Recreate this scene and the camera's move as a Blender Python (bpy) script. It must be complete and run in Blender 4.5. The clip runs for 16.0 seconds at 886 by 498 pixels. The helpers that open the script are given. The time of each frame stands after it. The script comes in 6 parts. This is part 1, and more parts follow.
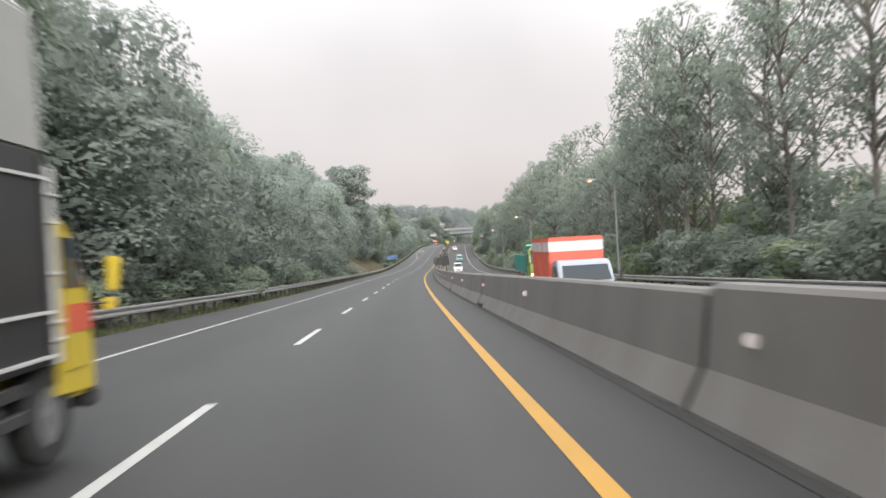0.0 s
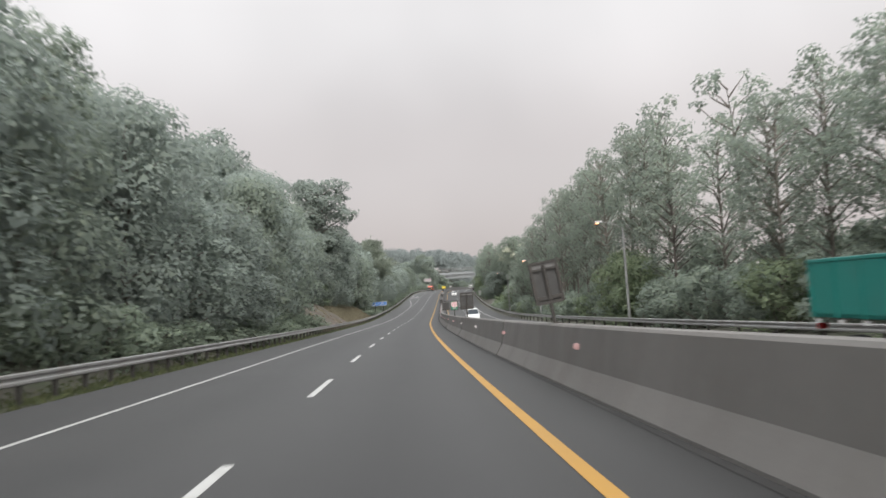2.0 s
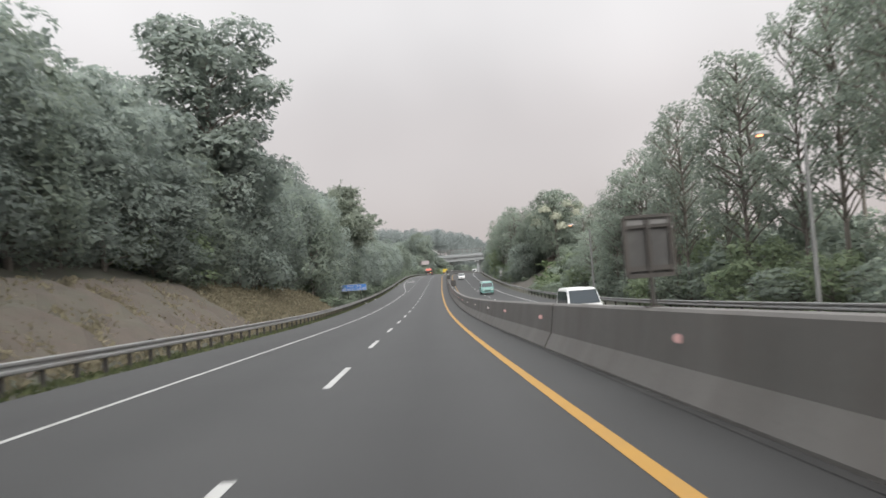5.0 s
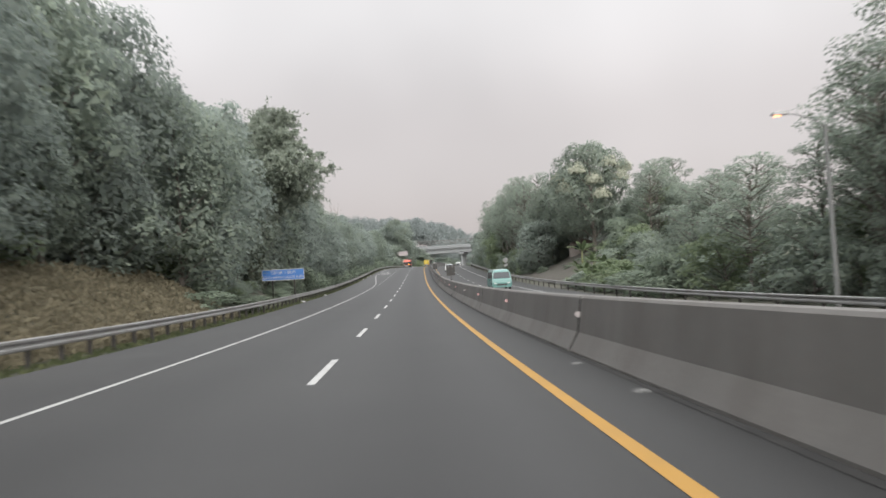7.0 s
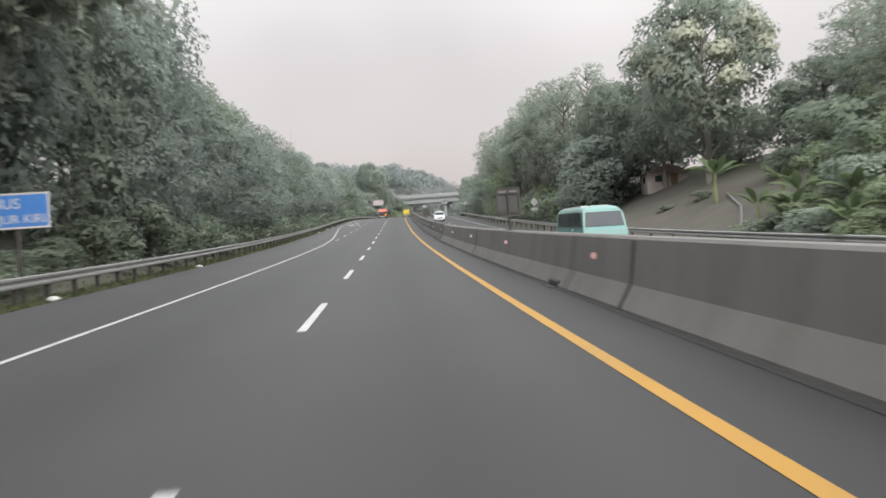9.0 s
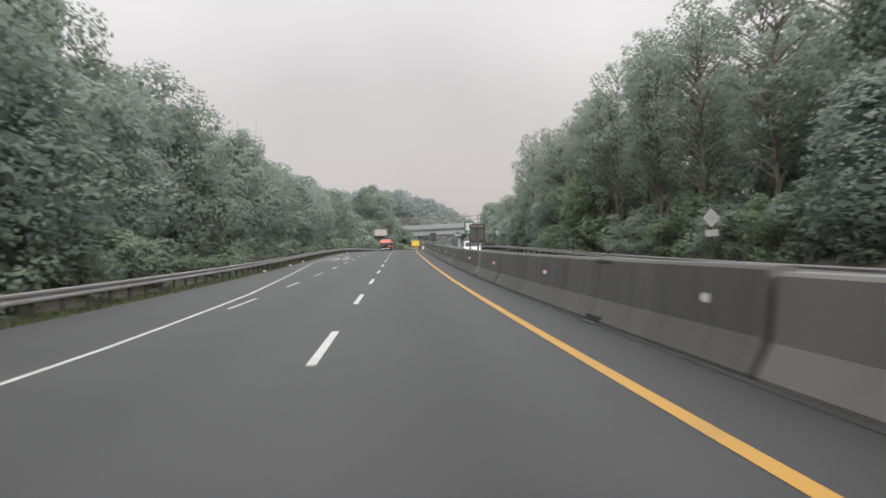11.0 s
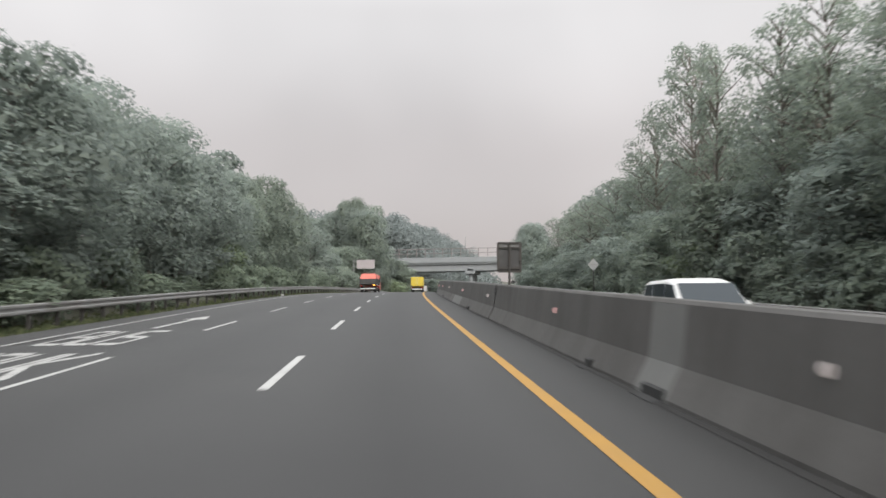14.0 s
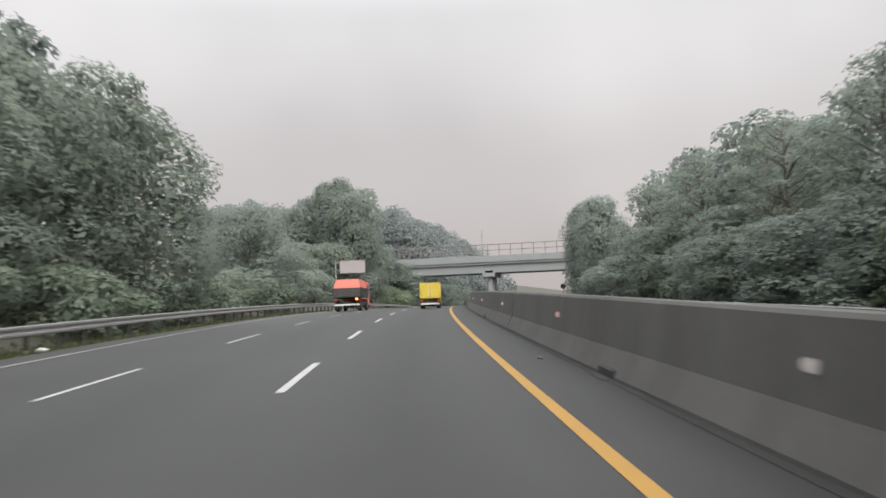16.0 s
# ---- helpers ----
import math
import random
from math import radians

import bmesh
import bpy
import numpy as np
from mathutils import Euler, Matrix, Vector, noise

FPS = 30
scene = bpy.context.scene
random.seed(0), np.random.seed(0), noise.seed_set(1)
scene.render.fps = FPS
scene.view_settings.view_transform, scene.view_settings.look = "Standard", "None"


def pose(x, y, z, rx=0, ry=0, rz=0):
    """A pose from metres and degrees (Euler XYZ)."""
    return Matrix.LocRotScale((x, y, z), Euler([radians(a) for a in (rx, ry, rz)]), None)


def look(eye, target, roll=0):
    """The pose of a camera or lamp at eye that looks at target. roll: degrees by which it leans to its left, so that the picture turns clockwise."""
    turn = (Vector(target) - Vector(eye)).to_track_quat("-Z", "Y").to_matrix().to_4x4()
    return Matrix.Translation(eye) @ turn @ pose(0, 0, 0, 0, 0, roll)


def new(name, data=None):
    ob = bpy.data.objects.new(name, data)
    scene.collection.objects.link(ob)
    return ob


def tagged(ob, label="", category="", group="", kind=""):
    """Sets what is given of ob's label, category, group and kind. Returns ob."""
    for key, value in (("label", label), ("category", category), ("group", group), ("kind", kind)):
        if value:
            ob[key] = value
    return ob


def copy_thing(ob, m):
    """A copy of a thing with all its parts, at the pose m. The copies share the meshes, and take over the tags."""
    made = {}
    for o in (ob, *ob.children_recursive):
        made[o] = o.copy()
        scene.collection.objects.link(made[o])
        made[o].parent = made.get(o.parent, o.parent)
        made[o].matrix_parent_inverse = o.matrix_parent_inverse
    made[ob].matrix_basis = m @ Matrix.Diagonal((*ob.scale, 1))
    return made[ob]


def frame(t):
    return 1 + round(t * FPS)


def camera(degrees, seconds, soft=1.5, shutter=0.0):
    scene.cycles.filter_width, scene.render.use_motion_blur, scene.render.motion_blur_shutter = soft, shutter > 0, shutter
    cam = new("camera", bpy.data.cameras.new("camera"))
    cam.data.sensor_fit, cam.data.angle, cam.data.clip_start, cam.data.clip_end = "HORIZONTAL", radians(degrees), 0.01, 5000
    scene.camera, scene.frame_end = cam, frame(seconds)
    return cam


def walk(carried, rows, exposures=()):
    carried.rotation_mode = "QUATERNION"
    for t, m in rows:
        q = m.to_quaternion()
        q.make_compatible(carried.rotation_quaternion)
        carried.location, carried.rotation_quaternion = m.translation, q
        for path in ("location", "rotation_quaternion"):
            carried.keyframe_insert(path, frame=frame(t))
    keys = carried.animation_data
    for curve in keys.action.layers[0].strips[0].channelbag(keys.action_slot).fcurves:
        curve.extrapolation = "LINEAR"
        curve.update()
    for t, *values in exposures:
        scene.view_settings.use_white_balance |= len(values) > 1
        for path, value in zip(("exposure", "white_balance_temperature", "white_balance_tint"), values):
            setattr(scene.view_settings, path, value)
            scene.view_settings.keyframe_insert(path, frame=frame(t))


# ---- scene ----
# ---- camera ----
cam = camera(57.43, 16.0, soft=1.6, shutter=0.35)
ROWS = [
    (0.00, pose(-1.244, -0.607, 1.514, 89.818, 3.282, -3.171)),
    (0.50, pose(-1.242, 11.440, 1.238, 89.241, 3.463, -3.669)),
    (1.00, pose(-1.181, 23.532, 0.930, 91.016, 3.645, -3.594)),
    (1.50, pose(-1.106, 35.748, 0.609, 92.971, 3.722, -3.707)),
    (2.00, pose(-0.998, 48.048, 0.292, 93.216, 3.800, -3.785)),
    (2.50, pose(-0.841, 60.441, -0.008, 93.017, 4.071, -4.167)),
    (3.00, pose(-0.634, 72.862, -0.281, 92.320, 4.342, -4.446)),
    (3.50, pose(-0.342, 85.248, -0.536, 91.940, 4.620, -4.254)),
    (4.00, pose(0.021, 97.598, -0.780, 92.131, 4.897, -4.159)),
    (4.25, pose(0.215, 103.722, -0.898, 92.211, 4.896, -4.141)),
    (4.75, pose(0.629, 115.823, -1.126, 92.348, 4.506, -4.152)),
    (5.25, pose(1.079, 127.846, -1.344, 92.437, 3.842, -4.256)),
    (5.75, pose(1.580, 139.933, -1.554, 92.452, 3.201, -4.489)),
    (6.25, pose(2.154, 152.224, -1.758, 92.372, 2.875, -4.881)),
    (6.50, pose(2.475, 158.489, -1.856, 92.288, 2.923, -5.147)),
    (7.00, pose(3.174, 171.204, -2.031, 92.044, 3.329, -5.812)),
    (7.50, pose(3.824, 183.659, -2.155, 90.989, 2.746, -6.275)),
    (8.00, pose(4.476, 195.942, -2.219, 89.434, 2.162, -6.308)),
    (8.50, pose(5.188, 208.100, -2.224, 89.161, 2.875, -6.765)),
    (9.00, pose(5.925, 220.220, -2.174, 88.675, 3.587, -7.527)),
    (9.25, pose(6.296, 226.332, -2.130, 88.623, 3.774, -7.770)),
    (9.75, pose(7.034, 238.661, -2.011, 89.004, 3.736, -7.909)),
    (10.25, pose(7.791, 251.046, -1.857, 89.804, 3.312, -7.735)),
    (10.75, pose(8.588, 263.388, -1.664, 90.750, 2.700, -7.433)),
    (11.25, pose(9.448, 275.589, -1.426, 91.570, 2.097, -7.168)),
    (11.50, pose(9.910, 281.606, -1.291, 91.848, 1.860, -7.095)),
    (12.00, pose(10.916, 293.444, -0.995, 92.241, 1.443, -7.005)),
    (12.50, pose(11.957, 305.292, -0.662, 93.562, 1.026, -7.331)),
    (13.00, pose(12.990, 317.446, -0.286, 94.427, 0.759, -7.466)),
    (13.50, pose(13.966, 329.551, 0.121, 94.579, 0.491, -7.686)),
    (14.00, pose(14.821, 341.317, 0.542, 93.948, 0.575, -7.686)),
    (14.50, pose(15.721, 352.857, 0.969, 94.383, 0.493, -7.340)),
    (15.00, pose(16.653, 364.550, 1.404, 94.966, 1.035, -7.069)),
    (15.50, pose(17.632, 376.362, 1.836, 94.480, 1.576, -7.173)),
    (16.00, pose(18.670, 388.172, 2.250, 94.280, 2.118, -7.560)),
]
walk(cam, ROWS, exposures=[(0.0, 0.38), (0.5, 0.17), (1.0, 0.04), (8.5, 0.06), (9.0, 0.2), (10.0, 0.1), (12.0, -0.05), (16.0, -0.08)])

# ---- sky and light: high haze and smoke, no visible sun ----
world = bpy.data.worlds.new("overcast_sky")
scene.world = world
world.use_nodes = True
wn, wl = world.node_tree.nodes, world.node_tree.links
wn.clear()
w_out = wn.new("ShaderNodeOutputWorld")
w_bg = wn.new("ShaderNodeBackground")
w_bg.inputs["Strength"].default_value = 1.0
w_sky = wn.new("ShaderNodeTexSky")
w_sky.sky_type = "NISHITA"
w_sky.sun_disc = False
w_sky.sun_elevation = radians(37)
w_sky.sun_rotation = radians(171)
w_sky.dust_density = 6.0
w_scale = wn.new("ShaderNodeVectorMath")
w_scale.operation = "SCALE"
w_scale.inputs["Scale"].default_value = 0.10
w_tc = wn.new("ShaderNodeTexCoord")
w_sep = wn.new("ShaderNodeSeparateXYZ")
w_up = wn.new("ShaderNodeMapRange")          # brighter towards the zenith; steep rise above the camera's view added to light upright faces
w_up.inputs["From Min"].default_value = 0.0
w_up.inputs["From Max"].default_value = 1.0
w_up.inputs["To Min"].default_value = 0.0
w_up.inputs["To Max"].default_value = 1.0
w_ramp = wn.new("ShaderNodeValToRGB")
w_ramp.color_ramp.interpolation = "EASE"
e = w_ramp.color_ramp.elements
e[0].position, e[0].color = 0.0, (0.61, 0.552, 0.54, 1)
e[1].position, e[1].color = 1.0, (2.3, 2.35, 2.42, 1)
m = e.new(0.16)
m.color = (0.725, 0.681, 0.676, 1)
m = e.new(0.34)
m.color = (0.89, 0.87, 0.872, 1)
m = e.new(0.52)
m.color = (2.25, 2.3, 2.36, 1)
w_noise = wn.new("ShaderNodeTexNoise")
w_noise.inputs["Scale"].default_value = 2.3
w_noise.inputs["Detail"].default_value = 3.0
w_noise.inputs["Roughness"].default_value = 0.45
w_nr = wn.new("ShaderNodeMapRange")
w_nr.inputs["From Min"].default_value = 0.3
w_nr.inputs["From Max"].default_value = 0.7
w_nr.inputs["To Min"].default_value = 0.87
w_nr.inputs["To Max"].default_value = 1.12
w_mul = wn.new("ShaderNodeVectorMath")
w_mul.operation = "SCALE"
w_mix = wn.new("ShaderNodeMix")
w_mix.data_type = "RGBA"
w_mix.inputs["Factor"].default_value = 0.92
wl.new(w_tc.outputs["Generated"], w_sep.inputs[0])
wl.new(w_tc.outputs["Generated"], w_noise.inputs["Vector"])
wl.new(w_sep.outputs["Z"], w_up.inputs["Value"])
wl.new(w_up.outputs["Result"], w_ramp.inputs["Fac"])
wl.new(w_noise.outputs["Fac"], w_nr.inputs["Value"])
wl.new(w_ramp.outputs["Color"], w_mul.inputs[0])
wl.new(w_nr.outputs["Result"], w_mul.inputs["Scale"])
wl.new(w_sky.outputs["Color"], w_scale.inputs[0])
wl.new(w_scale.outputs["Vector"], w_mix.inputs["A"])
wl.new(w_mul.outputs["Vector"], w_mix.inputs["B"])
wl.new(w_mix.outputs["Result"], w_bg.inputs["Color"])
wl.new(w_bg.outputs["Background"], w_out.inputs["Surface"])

# broad unseen sun, put behind the camera to brighten foliage facing it
sun = new("sun", bpy.data.lights.new("sun", "SUN"))
sun.data.energy = 4.4
sun.data.angle = radians(60)
sun.data.color = (1.0, 0.97, 0.93)
sun.matrix_world = look((0, 0, 0), (-0.12, 0.79, -0.6))


# ---- materials ----
def mat(name, color, rough=0.6, metal=0.0, vary=0.12, scale=3.0, fine=40.0, bump=0.0, dirt=None, dirt_amount=0.5,
        dirt_scale=0.6, stretch=(1, 1, 1), per_object=0.0, per_island=0.0, spec=0.4):
    """Principled paint, metal or stone with broad stains, fine grain, optional dirt and relief, in object metres."""
    ma = bpy.data.materials.new(name)
    ma.use_nodes = True
    n, l = ma.node_tree.nodes, ma.node_tree.links
    b = n["Principled BSDF"]
    tc = n.new("ShaderNodeTexCoord")
    mp = n.new("ShaderNodeMapping")
    mp.inputs["Scale"].default_value = stretch
    l.new(tc.outputs["Object"], mp.inputs["Vector"])
    broad = n.new("ShaderNodeTexNoise")
    broad.inputs["Scale"].default_value = scale
    broad.inputs["Detail"].default_value = 5
    grain = n.new("ShaderNodeTexNoise")
    grain.inputs["Scale"].default_value = fine
    grain.inputs["Detail"].default_value = 2
    for t in (broad, grain):
        l.new(mp.outputs["Vector"], t.inputs["Vector"])
    s1 = n.new("ShaderNodeMath")
    s1.operation = "MULTIPLY_ADD"
    s1.inputs[1].default_value = 2 * vary
    s1.inputs[2].default_value = 1 - vary
    l.new(broad.outputs["Fac"], s1.inputs[0])
    s2 = n.new("ShaderNodeMath")
    s2.operation = "MULTIPLY_ADD"
    s2.inputs[1].default_value = 1.2 * vary
    s2.inputs[2].default_value = 1 - 0.6 * vary
    l.new(grain.outputs["Fac"], s2.inputs[0])
    s3 = n.new("ShaderNodeMath")
    s3.operation = "MULTIPLY"
    l.new(s1.outputs[0], s3.inputs[0])
    l.new(s2.outputs[0], s3.inputs[1])
    value = s3.outputs[0]
    for amount, node, out in ((per_object, "ShaderNodeObjectInfo", "Random"), (per_island, "ShaderNodeNewGeometry", "Random Per Island")):
        if amount:
            r = n.new(node)
            k = n.new("ShaderNodeMath")
            k.operation = "MULTIPLY_ADD"
            k.inputs[1].default_value = 2 * amount
            k.inputs[2].default_value = 1 - amount
            l.new(r.outputs[out], k.inputs[0])
            k2 = n.new("ShaderNodeMath")
            k2.operation = "MULTIPLY"
            l.new(k.outputs[0], k2.inputs[0])
            l.new(value, k2.inputs[1])
            value = k2.outputs[0]
    sc = n.new("ShaderNodeVectorMath")
    sc.operation = "SCALE"
    sc.inputs[0].default_value = color
    l.new(value, sc.inputs["Scale"])
    col = sc.outputs["Vector"]
    if dirt:
        dn = n.new("ShaderNodeTexNoise")
        dn.inputs["Scale"].default_value = dirt_scale
        dn.inputs["Detail"].default_value = 6
        dn.inputs["Roughness"].default_value = 0.65
        l.new(mp.outputs["Vector"], dn.inputs["Vector"])
        dr = n.new("ShaderNodeMapRange")
        dr.inputs["From Min"].default_value = 0.45
        dr.inputs["From Max"].default_value = 0.75
        dr.inputs["To Max"].default_value = dirt_amount
        l.new(dn.outputs["Fac"], dr.inputs["Value"])
        mx = n.new("ShaderNodeMix")
        mx.data_type = "RGBA"
        l.new(dr.outputs["Result"], mx.inputs["Factor"])
        l.new(col, mx.inputs["A"])
        mx.inputs["B"].default_value = (*dirt, 1)
        col = mx.outputs["Result"]
    l.new(col, b.inputs["Base Color"])
    b.inputs["Roughness"].default_value = rough
    b.inputs["Metallic"].default_value = metal
    b.inputs["Specular IOR Level"].default_value = spec
    if bump:
        bp = n.new("ShaderNodeBump")
        bp.inputs["Strength"].default_value = bump
        bp.inputs["Distance"].default_value = 0.02
        l.new(grain.outputs["Fac"], bp.inputs["Height"])
        l.new(bp.outputs["Normal"], b.inputs["Normal"])
    return ma


def leaf_mat(name, color, tip, glow=0.25):
    """Foliage: each leaf its own tone, light passing through it."""
    ma = bpy.data.materials.new(name)
    ma.use_nodes = True
    n, l = ma.node_tree.nodes, ma.node_tree.links
    b, out = n["Principled BSDF"], n["Material Output"]
    isl = n.new("ShaderNodeNewGeometry")
    ob = n.new("ShaderNodeObjectInfo")
    mx = n.new("ShaderNodeMix")
    mx.data_type = "RGBA"
    mx.inputs["A"].default_value = (*color, 1)
    mx.inputs["B"].default_value = (*tip, 1)
    pw = n.new("ShaderNodeMath")
    pw.operation = "POWER"
    pw.inputs[1].default_value = 1.8
    l.new(isl.outputs["Random Per Island"], pw.inputs[0])
    l.new(pw.outputs[0], mx.inputs["Factor"])
    k = n.new("ShaderNodeMath")
    k.operation = "MULTIPLY_ADD"
    k.inputs[1].default_value = 0.34
    k.inputs[2].default_value = 0.90
    l.new(ob.outputs["Random"], k.inputs[0])
    sc = n.new("ShaderNodeVectorMath")
    sc.operation = "SCALE"
    l.new(mx.outputs["Result"], sc.inputs[0])
    l.new(k.outputs[0], sc.inputs["Scale"])
    l.new(sc.outputs["Vector"], b.inputs["Base Color"])
    b.inputs["Roughness"].default_value = 0.7
    b.inputs["Specular IOR Level"].default_value = 0.08
    tr = n.new("ShaderNodeBsdfTranslucent")
    l.new(sc.outputs["Vector"], tr.inputs["Color"])
    ms = n.new("ShaderNodeMixShader")
    ms.inputs["Fac"].default_value = glow
    l.new(b.outputs["BSDF"], ms.inputs[1])
    l.new(tr.outputs["BSDF"], ms.inputs[2])
    l.new(ms.outputs["Shader"], out.inputs["Surface"])
    return ma


def lamp_mat(name, color, strength):
    ma = bpy.data.materials.new(name)
    ma.use_nodes = True
    b = ma.node_tree.nodes["Principled BSDF"]
    b.inputs["Base Color"].default_value = (*color, 1)
    b.inputs["Emission Color"].default_value = (*color, 1)
    b.inputs["Emission Strength"].default_value = strength
    return ma


def glass_mat(name, color, rough=0.06):
    ma = bpy.data.materials.new(name)
    ma.use_nodes = True
    b = ma.node_tree.nodes["Principled BSDF"]
    b.inputs["Base Color"].default_value = (*color, 1)
    b.inputs["Roughness"].default_value = rough
    b.inputs["Specular IOR Level"].default_value = 0.18
    return ma


def asphalt_mat():
    """Worn grey asphalt: grain, faint darker wheel tracks along the lanes, patches; left side lightened against the
    bank's shade.
    """
    ma = mat("asphalt", (0.0265, 0.0262, 0.0265), 0.68, vary=0.15, scale=0.35, fine=60, bump=0.25, dirt=(0.037, 0.0363, 0.0356), dirt_amount=0.35,
             dirt_scale=0.22, spec=0.28)
    n, l = ma.node_tree.nodes, ma.node_tree.links
    b = n["Principled BSDF"]
    src = b.inputs["Base Color"].links[0].from_socket
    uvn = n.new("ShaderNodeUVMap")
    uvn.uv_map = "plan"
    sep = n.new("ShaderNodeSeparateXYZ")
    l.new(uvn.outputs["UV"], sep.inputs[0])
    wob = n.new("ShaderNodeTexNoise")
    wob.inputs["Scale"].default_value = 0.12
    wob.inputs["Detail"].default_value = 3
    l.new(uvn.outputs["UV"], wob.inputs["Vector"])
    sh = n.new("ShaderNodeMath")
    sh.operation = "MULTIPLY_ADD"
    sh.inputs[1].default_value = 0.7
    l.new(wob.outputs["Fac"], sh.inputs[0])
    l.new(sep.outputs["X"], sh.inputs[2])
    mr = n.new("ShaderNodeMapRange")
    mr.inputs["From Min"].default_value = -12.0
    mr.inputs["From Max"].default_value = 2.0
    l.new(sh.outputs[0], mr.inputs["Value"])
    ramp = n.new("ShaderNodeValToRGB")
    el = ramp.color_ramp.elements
    # left bands: pale shoulder plus painted light offsetting bank shade; darker towards the barrier
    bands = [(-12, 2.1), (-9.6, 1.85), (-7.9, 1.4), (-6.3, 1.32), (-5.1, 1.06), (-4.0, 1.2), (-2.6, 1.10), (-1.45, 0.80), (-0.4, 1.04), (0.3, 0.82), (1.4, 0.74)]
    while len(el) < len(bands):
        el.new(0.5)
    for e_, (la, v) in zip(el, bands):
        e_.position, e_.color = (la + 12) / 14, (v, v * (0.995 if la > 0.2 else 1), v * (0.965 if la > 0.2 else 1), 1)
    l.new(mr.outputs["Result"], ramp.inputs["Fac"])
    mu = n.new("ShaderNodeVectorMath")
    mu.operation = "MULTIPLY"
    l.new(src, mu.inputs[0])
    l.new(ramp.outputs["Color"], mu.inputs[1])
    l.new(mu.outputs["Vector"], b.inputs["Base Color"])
    return ma


ASPHALT = asphalt_mat()
LINE_WHITE = mat("road_paint_white", (0.33, 0.33, 0.32), 0.7, vary=0.12, scale=2, fine=30, dirt=(0.165, 0.16, 0.15), dirt_amount=0.55, dirt_scale=1.5)
LINE_YELLOW = mat("road_paint_yellow", (0.275, 0.146, 0.020), 0.7, vary=0.10, scale=1.5, fine=30, dirt=(0.165, 0.105, 0.04), dirt_amount=0.4, dirt_scale=1.2)
CONCRETE = mat("barrier_concrete", (0.115, 0.109, 0.103), 0.9, vary=0.24, scale=0.7, fine=25, bump=0.3, dirt=(0.082, 0.073, 0.067), dirt_amount=0.75,
               dirt_scale=0.8, stretch=(1, 1, 0.35), per_object=0.07)
CONCRETE_SOOTY = mat("sooty_barrier_concrete", (0.078, 0.075, 0.072), 0.9, vary=0.32, scale=0.6, fine=25, bump=0.3, dirt=(0.045, 0.042, 0.039), dirt_amount=0.85,
                     dirt_scale=0.7, stretch=(1, 1, 0.3), per_object=0.07)
CONCRETE_LIGHT = mat("fresh_concrete", (0.125, 0.125, 0.121), 0.9, vary=0.10, scale=2, fine=30, bump=0.2)
CONCRETE_BRIDGE = mat("bridge_concrete", (0.195, 0.205, 0.208), 0.85, vary=0.10, scale=0.5, fine=12, dirt=(0.16, 0.162, 0.16), dirt_amount=0.4, dirt_scale=0.3)
GAP_DARK = mat("near_black", (0.03, 0.03, 0.03), 0.95, vary=0.2)
STEEL = mat("galvanised_steel", (0.24, 0.237, 0.232), 0.55, metal=0.45, vary=0.12, scale=1.5, fine=20, dirt=(0.16, 0.13, 0.11), dirt_amount=0.5, dirt_scale=0.9)
STEEL_DARK = mat("weathered_post", (0.040, 0.037, 0.034), 0.7, metal=0.2, vary=0.2, scale=4, dirt=(0.06, 0.042, 0.03), dirt_amount=0.5)
POLE = mat("lamp_pole_grey", (0.22, 0.22, 0.215), 0.55, metal=0.3, vary=0.10, scale=1.2)
SOIL = mat("hillside_soil", (0.07, 0.066, 0.052), 0.95, vary=0.25, scale=0.4, fine=6, bump=0.5, dirt=(0.05, 0.065, 0.035), dirt_amount=0.8, dirt_scale=0.35)
RED_SOIL = mat("bare_red_earth", (0.074, 0.060, 0.049), 0.95, vary=0.35, scale=0.8, fine=8, bump=0.8, dirt=(0.075, 0.075, 0.055), dirt_amount=0.85, dirt_scale=0.5)
BARK = mat("bark", (0.13, 0.115, 0.10), 0.9, vary=0.3, scale=2, fine=18, bump=0.6, stretch=(1, 1, 0.3), per_object=0.25)
DEAD_WOOD = mat("dead_wood", (0.26, 0.22, 0.19), 0.9, vary=0.2, scale=2, fine=18)
# tree, shrub and bamboo leaf colours lifted and greyed to carry haze
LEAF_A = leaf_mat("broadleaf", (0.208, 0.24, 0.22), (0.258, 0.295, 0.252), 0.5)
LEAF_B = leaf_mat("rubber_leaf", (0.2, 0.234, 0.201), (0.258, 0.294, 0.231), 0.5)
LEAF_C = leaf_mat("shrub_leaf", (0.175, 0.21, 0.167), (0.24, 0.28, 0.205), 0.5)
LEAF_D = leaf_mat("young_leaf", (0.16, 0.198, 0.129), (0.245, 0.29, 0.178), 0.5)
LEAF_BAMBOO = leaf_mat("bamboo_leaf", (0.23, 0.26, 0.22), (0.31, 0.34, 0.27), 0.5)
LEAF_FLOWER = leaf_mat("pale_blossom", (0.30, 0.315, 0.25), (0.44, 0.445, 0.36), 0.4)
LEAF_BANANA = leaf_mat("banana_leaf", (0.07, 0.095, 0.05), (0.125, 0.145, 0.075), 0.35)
# paler, bluer leaves: distance haze is put into the base colour
LEAF_FAR_HAZED = leaf_mat("haze_paled_forest", (0.19, 0.215, 0.21), (0.24, 0.265, 0.258), 0.4)
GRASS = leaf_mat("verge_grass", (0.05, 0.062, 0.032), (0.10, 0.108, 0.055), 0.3)


